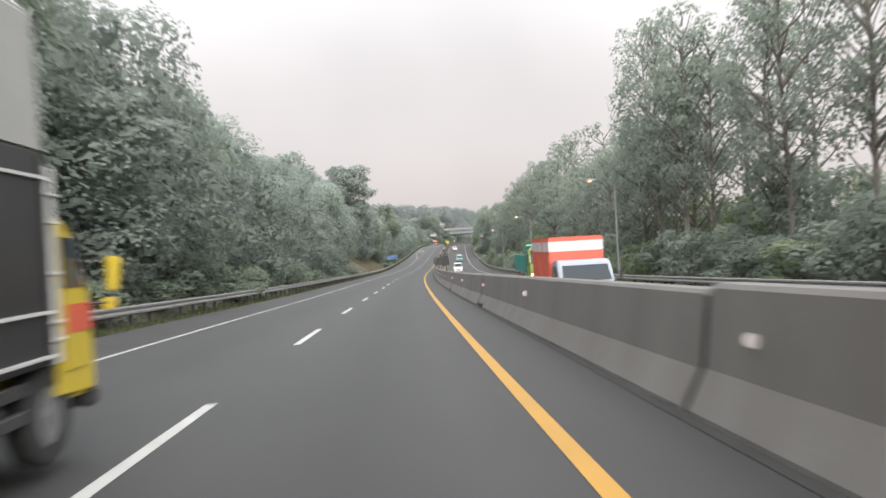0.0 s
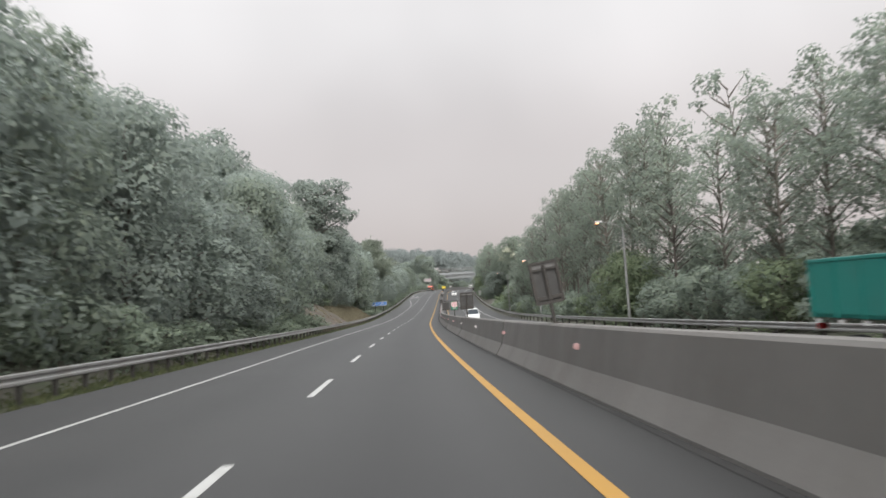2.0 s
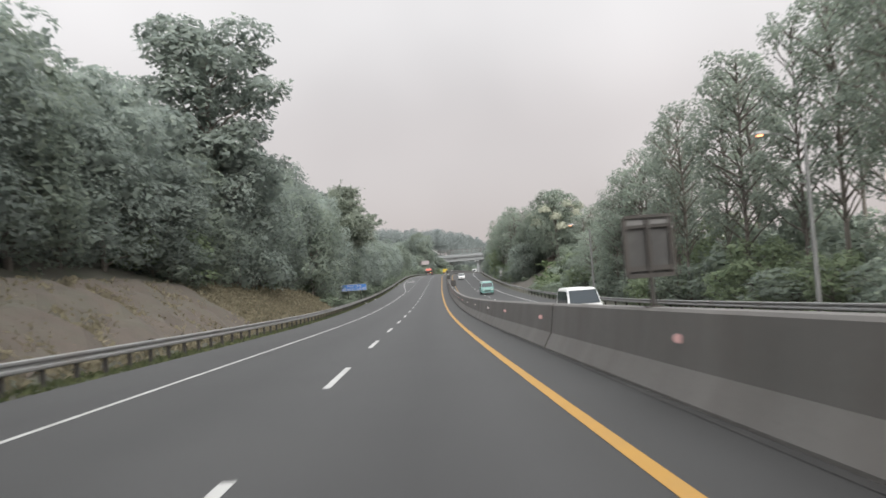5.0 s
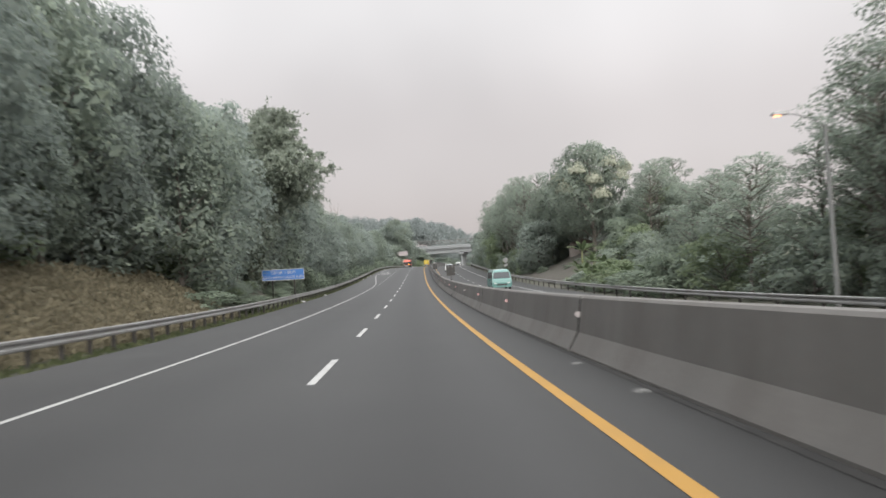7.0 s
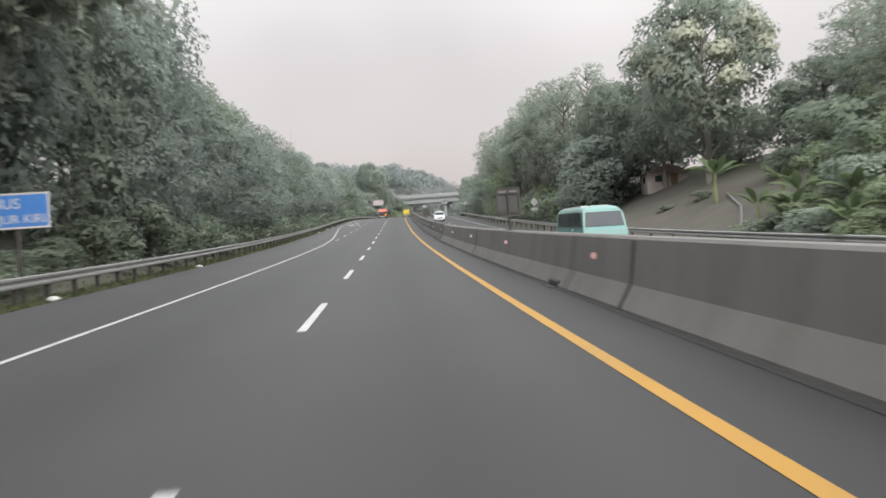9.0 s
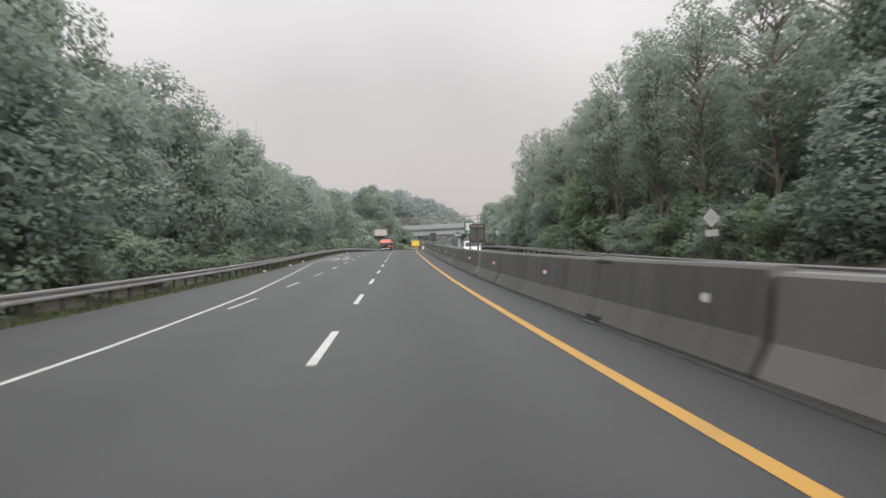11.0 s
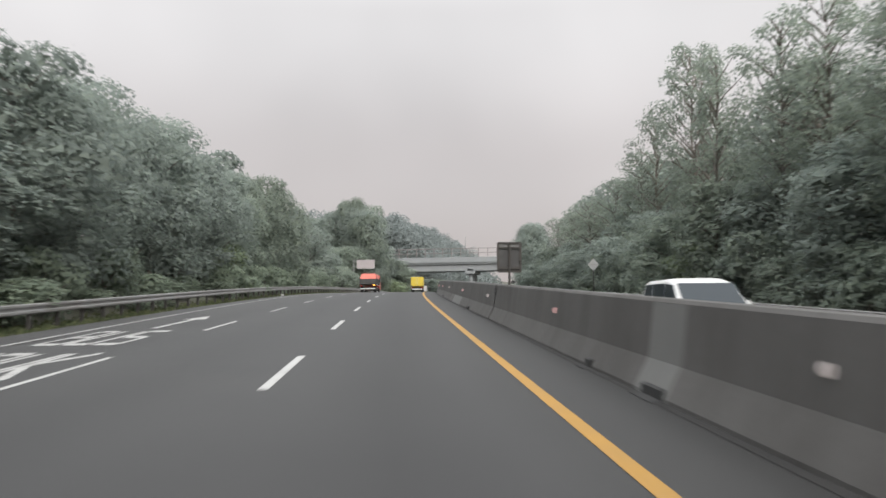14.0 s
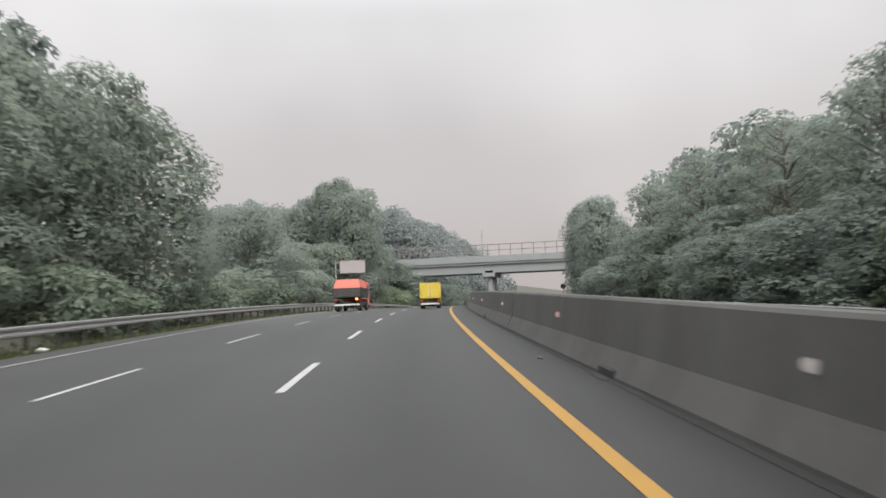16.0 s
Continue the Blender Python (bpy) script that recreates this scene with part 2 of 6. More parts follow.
# ---- plan of the road: bend and grade per kilometre, every 30 m ----
BEND = [-0.648, -0.291, -0.157, -0.424, -0.283, -0.402, -0.218, -0.085, -0.109, -0.037, -0.208, 0.013,
        -0.058, -0.642, -1.05, -1.146, -1.135, -1.08, -1.013, -0.949, -0.894, -0.85, -0.814]
SAG = [-0.367, -0.012, 0.199, 0.04, 0.062, 0.066, 0.38, 0.392, 0.206, 0.332, 0.247, 0.202,
       -0.014, -0.195, -0.327, -0.348, -0.325, -0.289, -0.253, -0.222, -0.198, -0.179, -0.166]
SG = np.arange(-100.0, 760.0, 2.0)
KN = np.arange(0, 661, 30.0)
i0 = int(np.argmin(abs(SG)))
_th = np.cumsum(np.interp(SG, KN, BEND) * 1e-3) * 2
_g = np.cumsum(np.interp(SG, KN, SAG) * 1e-3) * 2
TH, GR = _th - _th[i0], _g - _g[i0]
_c = np.stack([np.cumsum(-np.sin(TH)) * 2, np.cumsum(np.cos(TH)) * 2, np.cumsum(GR) * 2], -1)
CL = _c - _c[i0]
CL[:, 2] += -0.021 * CL[:, 1]          # the whole valley falls a little along the way


def P(s, lat, up=0.0):
    """World place of a point s metres along the yellow line, lat to its right, up above the road."""
    x, y, z = (np.interp(s, SG, CL[:, k]) for k in range(3))
    t = np.interp(s, SG, TH)
    return Vector((x + lat * math.cos(t), y + lat * math.sin(t), z + up))


def M(s, lat, up=0.0, turn=0.0):
    """Pose at that place, y along the road, turned by so many degrees."""
    p = P(s, lat, up)
    return pose(p.x, p.y, p.z, 0, 0, math.degrees(float(np.interp(s, SG, TH))) + turn)


# ---- mesh helpers ----
def mesh_of(bm, name, material):
    me = bpy.data.meshes.new(name)
    bm.to_mesh(me)
    bm.free()
    for ma in (material if isinstance(material, (list, tuple)) else [material]):
        me.materials.append(ma)
    return me


def part(name, bm, material, parent, label=""):
    ob = new(name, mesh_of(bm, name, material))
    ob.parent = parent
    if label:
        tagged(ob, label)
    return ob


def thing(name, m, label, category, group="", kind=""):
    ob = new(name)
    ob.matrix_world = m
    ob.empty_display_size = 0.2
    return tagged(ob, label, category, group, kind)


def B(*boxes, bevel=0.0, seg=2):
    """A bmesh of boxes (x0, x1, y0, y1, z0, z1), bevelled."""
    bm = bmesh.new()
    for x0, x1, y0, y1, z0, z1 in boxes:
        r = bmesh.ops.create_cube(bm, size=1)
        for v in r["verts"]:
            v.co = Vector((x0 + (v.co.x + 0.5) * (x1 - x0), y0 + (v.co.y + 0.5) * (y1 - y0), z0 + (v.co.z + 0.5) * (z1 - z0)))
    if bevel:
        bmesh.ops.bevel(bm, geom=bm.edges[:], offset=bevel, segments=seg, affect="EDGES")
    return bm


def tube(bm, a, b, r0, r1=None, n=10, cap=True):
    a, b = Vector(a), Vector(b)
    r1 = r0 if r1 is None else r1
    q = (b - a).to_track_quat("Z", "Y")
    rings = []
    for c, r in ((a, r0), (b, r1)):
        rings.append([bm.verts.new(c + q @ Vector((r * math.cos(2 * math.pi * i / n), r * math.sin(2 * math.pi * i / n), 0))) for i in range(n)])
    for i in range(n):
        bm.faces.new((rings[0][i], rings[0][(i + 1) % n], rings[1][(i + 1) % n], rings[1][i]))
    if cap:
        bm.faces.new(rings[0][::-1])
        bm.faces.new(rings[1])
    return bm


def T(*tubes, n=10):
    bm = bmesh.new()
    for a, b, r in tubes:
        tube(bm, a, b, r, n=n)
    return bm


def hull(sections, bevel=0.0):
    """A closed loft through sections, each a list of (x, y, z) in the same order."""
    bm = bmesh.new()
    rings = [[bm.verts.new(p) for p in sec] for sec in sections]
    n = len(rings[0])
    for a, b in zip(rings, rings[1:]):
        for i in range(n):
            bm.faces.new((a[i], a[(i + 1) % n], b[(i + 1) % n], b[i]))
    bm.faces.new(rings[0][::-1])
    bm.faces.new(rings[-1])
    bmesh.ops.recalc_face_normals(bm, faces=bm.faces[:])
    if bevel:
        bmesh.ops.bevel(bm, geom=bm.edges[:], offset=bevel, segments=2, affect="EDGES", clamp_overlap=True)
    return bm


def side_hull(profile, x0, x1, bevel=0.0):
    """A solid with the given side view (y, z), from x0 to x1."""
    return hull([[(x0, y, z) for y, z in profile], [(x1, y, z) for y, z in profile]], bevel)


def sweep(profile, ss, close=True, lat=lambda s: 0.0, up=lambda s: 0.0):
    """The profile (lat, up) drawn along the road through the stations ss."""
    bm = bmesh.new()
    rings = [[bm.verts.new(P(s, a + lat(s), b + up(s))) for a, b in profile] for s in ss]
    n = len(profile)
    for a, b in zip(rings, rings[1:]):
        for i in range(n if close else n - 1):
            bm.faces.new((a[i], a[(i + 1) % n], b[(i + 1) % n], b[i]))
    if close:
        bm.faces.new(rings[0][::-1])
        bm.faces.new(rings[-1])
    bmesh.ops.recalc_face_normals(bm, faces=bm.faces[:])
    return bm


def structure(name, bm, material, label, category, parent=None):
    ob = new(name, mesh_of(bm, name, material))
    ob.parent = parent
    return tagged(ob, label, category, kind="structure") if parent is None else ob


def st(a, b, d=4.0):
    return list(np.linspace(a, b, max(2, int(round((b - a) / d)) + 1)))


def lat_rail(s):
    return float(np.interp(s, [0, 120, 190, 240, 330, 420, 700], [-10.75, -10.9, -11.45, -11.9, -12.3, -12.6, -12.6]))


def lat_outer(s):
    return float(np.interp(s, [0, 285, 300, 345, 420, 700], [-7.5, -7.5, -7.95, -10.5, -10.9, -10.9]))


def opp(lat):
    """Height of the other carriageway, which lies a little lower and falls away."""
    return -0.32 - 0.022 * max(0.0, lat - 2.0)


# ---- terrain ----
def hill(s, lat):
    """Height of the ground over the road's level."""
    if lat < -10:
        d = -lat - 0.6 + lat_rail(s)
        steep = float(np.interp(s, [-100, 100, 130, 190, 250, 330, 480, 560, 640, 760], [.60, .60, .70, .75, .55, .5, .42, .5, .95, 1.0]))
        top = float(np.interp(s, [-100, 150, 230, 330, 450, 480, 540, 578, 612, 760], [15, 16, 14, 10, 8, 6, 8, 7, 26, 28]))
        u = -0.12 + top * (1 - math.exp(-max(0.0, d - 0.8) * steep / top))
        return u - max(0.0, -lat - 120) * 0.03
    if lat > 13:
        d = lat - 14.6
        rise = float(np.interp(s, [-100, 180, 245, 262, 300, 380, 470, 540, 760], [.10, .08, .10, .45, .42, .15, .05, -.1, -.25]))
        u = -0.75 + rise * min(14.0, max(0.0, d - 0.5))
        return u + (noise.noise(Vector((s * 0.05, lat * 0.07, 3.3))) * 0.5 if lat > 17 else 0) - max(0.0, lat - 60) * 0.06
    return -0.75


LATS = [-340, -240, -170, -120, -90, -70, -56, -46, -38, -32, -27, -23, -20, -17.5, -15.5, -14, -13.1, -12.2, -11.2, -10.2, -8, 0, 8, 13.4, 14.4, 15.4,
        16.6, 18, 20, 22.5, 25.5, 29, 34, 42, 55, 75, 110, 170, 240, 340]
rows_s = [-1800.0, -400.0] + st(-96, 740, 6) + [1100.0, 2600.0]
bm = bmesh.new()
grid = []
for s in rows_s:
    sc_, ex = min(max(s, -96.0), 740.0), s - min(max(s, -96.0), 740.0)
    tdir = float(np.interp(sc_, SG, TH))
    row = []
    for la in [-2600] + LATS + [2600]:
        l2 = max(-340, min(340, la))
        h = hill(sc_, l2)
        if l2 < -13.5:
            h += 0.9 * noise.noise(Vector((sc_ * 0.08, l2 * 0.12, 0.5))) * min(1, (-l2 - 13.5) / 4)
        p = P(sc_, l2, h)
        p += Vector((-math.sin(tdir) * ex, math.cos(tdir) * ex, -abs(ex) * 0.004)) + Vector((la - l2, 0, -abs(la - l2) * 0.006))
        row.append(bm.verts.new(p))
    grid.append(row)
for a, b in zip(grid, grid[1:]):
    for i in range(len(a) - 1):
        bm.faces.new((a[i], a[i + 1], b[i + 1], b[i]))
for f in bm.faces:
    f.smooth = True
structure("ground", bm, SOIL, "dark soil hillsides and verges beside the motorway", "ground")

# ---- carriageways ----
def plan_uv(bm):
    """UV in metres: across the road from the yellow line, and along it."""
    uv = bm.loops.layers.uv.new("plan")
    for f in bm.faces:
        for lp in f.loops:
            q = lp.vert.co
            j = int(np.argmin((CL[:, 0] - q.x) ** 2 + (CL[:, 1] - q.y) ** 2))
            t = TH[j]
            lp[uv].uv = ((q.x - CL[j, 0]) * math.cos(t) + (q.y - CL[j, 1]) * math.sin(t), SG[j] - (q.x - CL[j, 0]) * math.sin(t) + (q.y - CL[j, 1]) * math.cos(t))


S0, S1 = -40.0, 720.0
bm = bmesh.new()
rings = []
for s in st(S0, S1, 4):
    rings.append([bm.verts.new(P(s, la, u)) for la, u in ((lat_rail(s) - 0.1, -0.6), (lat_rail(s) + 0.35, -0.02), (-8.5, 0.0), (-4, 0.0), (0, 0.0), (1.30, -0.012), (1.40, -0.6))])
for a, b in zip(rings, rings[1:]):
    for i in range(len(a) - 1):
        bm.faces.new((a[i], a[i + 1], b[i + 1], b[i]))
plan_uv(bm)
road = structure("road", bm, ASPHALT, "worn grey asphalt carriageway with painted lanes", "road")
bm = bmesh.new()
rings = []
for s in st(S0, S1, 4):
    rings.append([bm.verts.new(P(s, la, u)) for la, u in ((2.05, -0.9), (2.10, opp(2)), (6, opp(6)), (10, opp(10)), (13.3, opp(13.3)), (13.7, -1.0))])
for a, b in zip(rings, rings[1:]):
    for i in range(len(a) - 1):
        bm.faces.new((a[i], a[i + 1], b[i + 1], b[i]))
plan_uv(bm)
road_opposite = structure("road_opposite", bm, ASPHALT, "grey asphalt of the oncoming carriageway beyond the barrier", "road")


def strip(s0, s1, la, w, u, d=4.0):
    bm = bmesh.new()
    prev = None
    f = la if callable(la) else (lambda s: la)
    for s in st(s0, s1, d):
        z = u(f(s)) if callable(u) else u
        pair = [bm.verts.new(P(s, f(s) - w / 2, z)), bm.verts.new(P(s, f(s) + w / 2, z))]
        if prev:
            bm.faces.new((prev[0], prev[1], pair[1], pair[0]))
        prev = pair
    return bm


part("yellow_edge_line", strip(S0, S1, 0.0, 0.17, 0.005), LINE_YELLOW, road, "yellow painted edge line along the barrier")
part("worn_spot", strip(104.6, 106.3, -0.01, 0.13, 0.008, 0.8), mat("worn_yellow", (0.17, 0.10, 0.03), 0.85, vary=0.3, scale=5), road, "worn tyre-marked spot on the yellow line")
part("white_edge_line", strip(S0, S1, lat_outer, 0.13, 0.005), LINE_WHITE, road, "thin white painted edge line")
for k in range(-3, 56):
    a = 4.64 + 12 * k
    part("lane_dash", strip(a, a + 4.5, -3.6, 0.145, 0.005, 2.3), LINE_WHITE, road)
for k in range(0, 32):
    a = 292.8 + 12 * k
    part("lane_dash", strip(a, a + 4.6, -7.2, 0.12, 0.005, 2.3), LINE_WHITE, road)
for k in range(-3, 56):
    a = 1.0 + 12 * k
    part("lane_dash", strip(a, a + 4.5, 6.9, 0.14, lambda q: opp(q) + 0.005, 2.3), LINE_WHITE, road_opposite)
part("white_edge_line", strip(S0, S1, 10.5, 0.14, lambda q: opp(q) + 0.005), LINE_WHITE, road_opposite)
part("yellow_edge_line", strip(S0, S1, 3.2, 0.15, lambda q: opp(q) + 0.005), LINE_YELLOW, road_opposite)
# dark gutter strip along the foot of the barrier
GUTTER = mat("gutter_dark", (0.017, 0.0165, 0.016), 0.95, vary=0.35, scale=1.2, fine=20, dirt=(0.03, 0.028, 0.026), dirt_amount=0.7, dirt_scale=1.8)
part("gutter", strip(S0, S1, 1.235, 0.13, -0.005), GUTTER, road, "dark gutter strip at the barrier's foot")

# lane lettering and arrow for the slow lane: bold strokes stretched along the lane
bm = bmesh.new()


def stroke(pts, w):
    for (x0, y0), (x1, y1) in zip(pts, pts[1:]):
        d = Vector((x1 - x0, (y1 - y0) * 0.2, 0)).normalized()
        nx, ny = -d.y * w / 2, d.x * w / 2 * 5
        vs = [bm.verts.new(P(s, la, 0.006)) for la, s in ((x0 - nx, y0 - ny), (x1 - nx, y1 - ny), (x1 + nx, y1 + ny), (x0 + nx, y0 + ny))]
        bm.faces.new(vs)


LET = {"T": [[(0, 1), (1, 1)], [(.5, 0), (.5, 1)]], "R": [[(0, 0), (0, 1), (.9, 1), (.9, .55), (0, .55)], [(.4, .55), (1, 0)]],
       "U": [[(0, 1), (0, 0), (1, 0), (1, 1)]], "K": [[(0, 0), (0, 1)], [(1, 1), (0, .5), (1, 0)]],
       "B": [[(0, 0), (0, 1), (.85, 1), (.85, .55), (0, .5), (1, .5), (1, 0), (0, 0)]], "S": [[(1, 1), (0, 1), (0, .5), (1, .5), (1, 0), (0, 0)]]}
for word, s_base, l0 in (("BUS", 360.5, -9.95), ("TRUK", 354.0, -10.15)):
    for i, ch in enumerate(word):
        w = 0.52
        for st_ in LET[ch]:
            stroke([(l0 + i * 0.66 + x * w, s_base + y * 4.2) for x, y in st_], 0.11)
stroke([(-8.95, 366.0), (-8.95, 371.0)], 0.16)
vs = [bm.verts.new(P(s, la, 0.006)) for la, s in ((-9.35, 370.8), (-8.55, 370.8), (-8.95, 373.2))]
bm.faces.new(vs)
part("lane_lettering", bm, LINE_WHITE, road, "white painted slow-lane words and arrow")


# ---- median barrier: precast pieces with open joints ----
BAR = [(1.30, -0.10), (1.305, 0.035), (1.50, 0.385), (1.60, 1.08), (1.64, 1.12), (1.86, 1.12), (1.90, 1.08), (2.0, 0.34), (2.18, 0.07), (2.20, -0.75)]
CORE = [(1.46, -0.1), (1.63, 0.36), (1.70, 1.02), (1.80, 1.02), (1.88, 0.36), (2.05, -0.7)]
REFLECTOR = mat("reflector_face", (0.42, 0.38, 0.375), 0.25, vary=0.15, scale=30, spec=0.8)
# pink tint stands in for red light sent back by the discs
REFLECTOR_RED_LIT = mat("red_lit_reflector_face", (0.44, 0.27, 0.265), 0.25, vary=0.15, scale=30, spec=0.8)
refl_s = [5.7, 17.9, 28.4, 40.6, 51.0, 62.7, 74.0, 85.3, 97.0, 108.3, 120.4, 132.2, 144.3, 154.5, 163.6, 175.9, 187.6, 200.0, 212.3, 223.4, 234.8, 246.0]
refl_s += [257.3, 268.5, 279.7, 290.8, 302.1, 313.4, 325.0, 336.5, 347.8, 358.5, 371.0, 382.6, 395.0, 406.2] + [418.2 + 11.8 * k for k in range(9)]
bm = bmesh.new()
tube(bm, (0, 0, 0), (0, -0.02, 0), 0.062, n=14)
refl_mesh = mesh_of(bm, "reflector", [REFLECTOR])
bm = bmesh.new()
tube(bm, (0, 0, 0), (0, -0.02, 0), 0.062, n=14)
refl_red_lit_mesh = mesh_of(bm, "reflector", [REFLECTOR_RED_LIT])
bm = B((-0.005, 0.09, 0.0, 0.02, -0.03, 0.03))
bracket_mesh = mesh_of(bm, "bracket", [STEEL_DARK])
patches = ((307.7, 1.3), (329.6, 0.35), (351.0, 1.25))
dark_patches = ((236.3, 0.55),)
foot_patches = ((329.2, 1.3), (382.6, 5.8))
scuppers = ((27.2, 1.4), (50.6, 0.7), (122.0, 0.5), (237.2, 0.9), (284.4, 1.0), (307.9, 0.7), (330.6, 0.7), (351.1, 0.8), (354.6, 0.35), (376.8, 1.0), (400.6, 0.9), (425.0, 0.5))
joints = [-38.4, -15.8, 6.8, 29.3, 51.9, 74.7, 97.5, 120.4, 142.6, 164.6, 187.7, 210.5, 232.6, 255.3, 278.0, 300.6, 323.1, 346.1, 369.1, 392.4] + [415.0 + 22.63 * k for k in range(14)]
LINING = [(1.335, 0.0), (1.335, 0.05), (1.513, 0.385), (1.602, 1.06), (1.72, 1.06), (1.72, 0.0)]
for k, (a, b) in enumerate(zip(joints, joints[1:])):
    tall = 1.055 if a > 268 or a < 0 else 1.0          # pieces at both ends scaled up so their tops fit the camera's view

    def prof(pts):
        return [(la, u * tall) for la, u in pts]

    seg = new("barrier_segment", mesh_of(sweep(prof(BAR), st(a + 0.09, b - 0.09, 5.6)), "barrier_segment", [CONCRETE_SOOTY if a > 268 else CONCRETE]))
    tagged(seg, "weathered grey concrete median barrier piece with a sloped foot", "barrier", "median barrier pieces")
    part("joint_core", sweep(CORE, [b - 0.2, b + 0.2]), GAP_DARK, seg, "dark recessed joint filler")
    part("joint_lining", sweep(LINING, [b + 0.07, b + 0.089]), GAP_DARK, seg, "thin dark lining on the end of the piece")
    for r in refl_s:
        if a <= r < b:
            disc = new("reflector", refl_red_lit_mesh if (int(r) % 2 == 0) else refl_mesh)
            disc.matrix_world = M(r, 1.505, 0.75)
            disc.parent = seg
            arm = new("bracket", bracket_mesh)
            arm.parent = disc
    for q, ln in scuppers:
        if a <= q < b:
            # no real hole: shade inside the opening is given by a dark solid
            part("drain_opening", sweep([(1.13, -0.05), (1.14, 0.003), (1.285, 0.006), (1.285, 0.12), (1.37, 0.14), (1.37, -0.05)], [q, q + ln]), GAP_DARK, seg, "drain opening shown by a near-black solid at the foot")
    for q, ln in patches:
        if a <= q < b:
            part("repair_patch", sweep(prof([(1.294, -0.02), (1.30, 0.037), (1.494, 0.387), (1.594, 1.075), (1.61, 1.07), (1.52, 0.38), (1.34, 0.04)]), [q, q + ln]), CONCRETE_LIGHT, seg, "pale concrete repair patch")
    for q, ln in dark_patches:
        if a <= q < b:
            dp_ = part("dark_patch", sweep(prof([(1.294, -0.02), (1.30, 0.037), (1.494, 0.387), (1.594, 1.075), (1.61, 1.07), (1.52, 0.38), (1.34, 0.04)]), [q, q + ln]), CONCRETE_SOOTY, seg, "dark joint-like strip in the barrier")
            for e_ in (q - 0.04, q + ln):
                part("pale_edge", sweep(prof([(1.49, 0.4), (1.588, 1.07), (1.60, 1.07), (1.51, 0.4)]), [e_, e_ + 0.04]), CONCRETE_LIGHT, dp_)
    for q, ln in foot_patches:
        if a <= q < b:
            part("foot_patch", sweep(prof([(1.296, -0.02), (1.302, 0.036), (1.496, 0.38), (1.51, 0.38), (1.34, 0.04)]), st(q, q + ln, 3)), CONCRETE_LIGHT, seg, "pale patch on the sloped foot")
    if a <= 284.4 < b:
        # shadow below a break in the top edge, laid on as a dark strip
        part("edge_shade_strip", sweep(prof([(1.585, 1.03), (1.592, 1.09), (1.64, 1.09), (1.64, 1.03)]), [284.4, 285.6]), GAP_DARK, seg, "dark broken edge under the top")

# torn black rubber caught in one joint
bm = bmesh.new()
flap = [(1.57, 1.14, 0.10), (1.53, 1.02, 0.13), (1.50, 0.93, 0.07), (1.55, 0.84, 0.10), (1.565, 0.76, 0.03)]
for (la, u, w), (lb, v, x) in zip(flap, flap[1:]):
    for o in (0.0, 0.012):
        bm.faces.new([bm.verts.new(P(369.05 + d, q + o, z)) for d, q, z in ((-w, la, u), (w, la, u), (x, lb, v), (-x, lb, v))])
tagged(new("rubber_flap", mesh_of(bm, "rubber_flap", [GAP_DARK])), "torn black rubber strip hanging over the barrier joint", "debris")

# ---- guard rails ----
W_BEAM = [(0, 0.0), (0.05, 0.03), (0.05, 0.09), (0.0, 0.13), (0.0, 0.18), (0.05, 0.22), (0.05, 0.28), (0, 0.31), (-0.008, 0.31), (0.036, 0.275),
          (0.036, 0.225), (-0.012, 0.185), (-0.012, 0.125), (0.036, 0.085), (0.036, 0.035), (-0.008, 0.0)]
post_mesh = mesh_of(B((-0.16, -0.04, -0.055, 0.055, -0.35, 0.70), bevel=0.01, seg=1), "post", [STEEL_DARK])
block_mesh = mesh_of(B((-0.05, 0.0, -0.05, 0.05, 0.45, 0.74)), "spacer_block", [STEEL_DARK])
rail = new("guardrail", mesh_of(sweep(W_BEAM, st(-30, 560, 4), lat=lat_rail, up=lambda s: 0.46), "guardrail", [STEEL]))
tagged(rail, "galvanised steel crash barrier with a corrugated beam, streaked with rust", "guardrail")
for k in range(0, 280):
    s = -14 + 2.0 * k
    post = new("post", post_mesh)
    post.matrix_world = M(s, lat_rail(s), 0)
    post.parent = rail
    if k < 220:
        blk = new("spacer_block", block_mesh)
        blk.parent = post
rail_r = new("guardrail", mesh_of(sweep([(-a, b) for a, b in W_BEAM], st(-30, 520, 4), lat=lambda s: 13.95, up=lambda s: opp(13.3) + 0.44), "guardrail", [STEEL]))
tagged(rail_r, "galvanised steel crash barrier along the far verge", "guardrail")
for k in range(0, 132):
    s = -14 + 4.0 * k
    post = new("post", post_mesh)
    post.matrix_world = M(s, 13.95, opp(13.3) - 0.02, 180)
    post.parent = rail_r

# ---- street lamps ----
LAMP_GLASS = lamp_mat("sodium_lamp", (1.0, 0.42, 0.2), 3.0)
LAMP_HEAD = mat("lamp_head", (0.2, 0.2, 0.195), 0.4, metal=0.4)


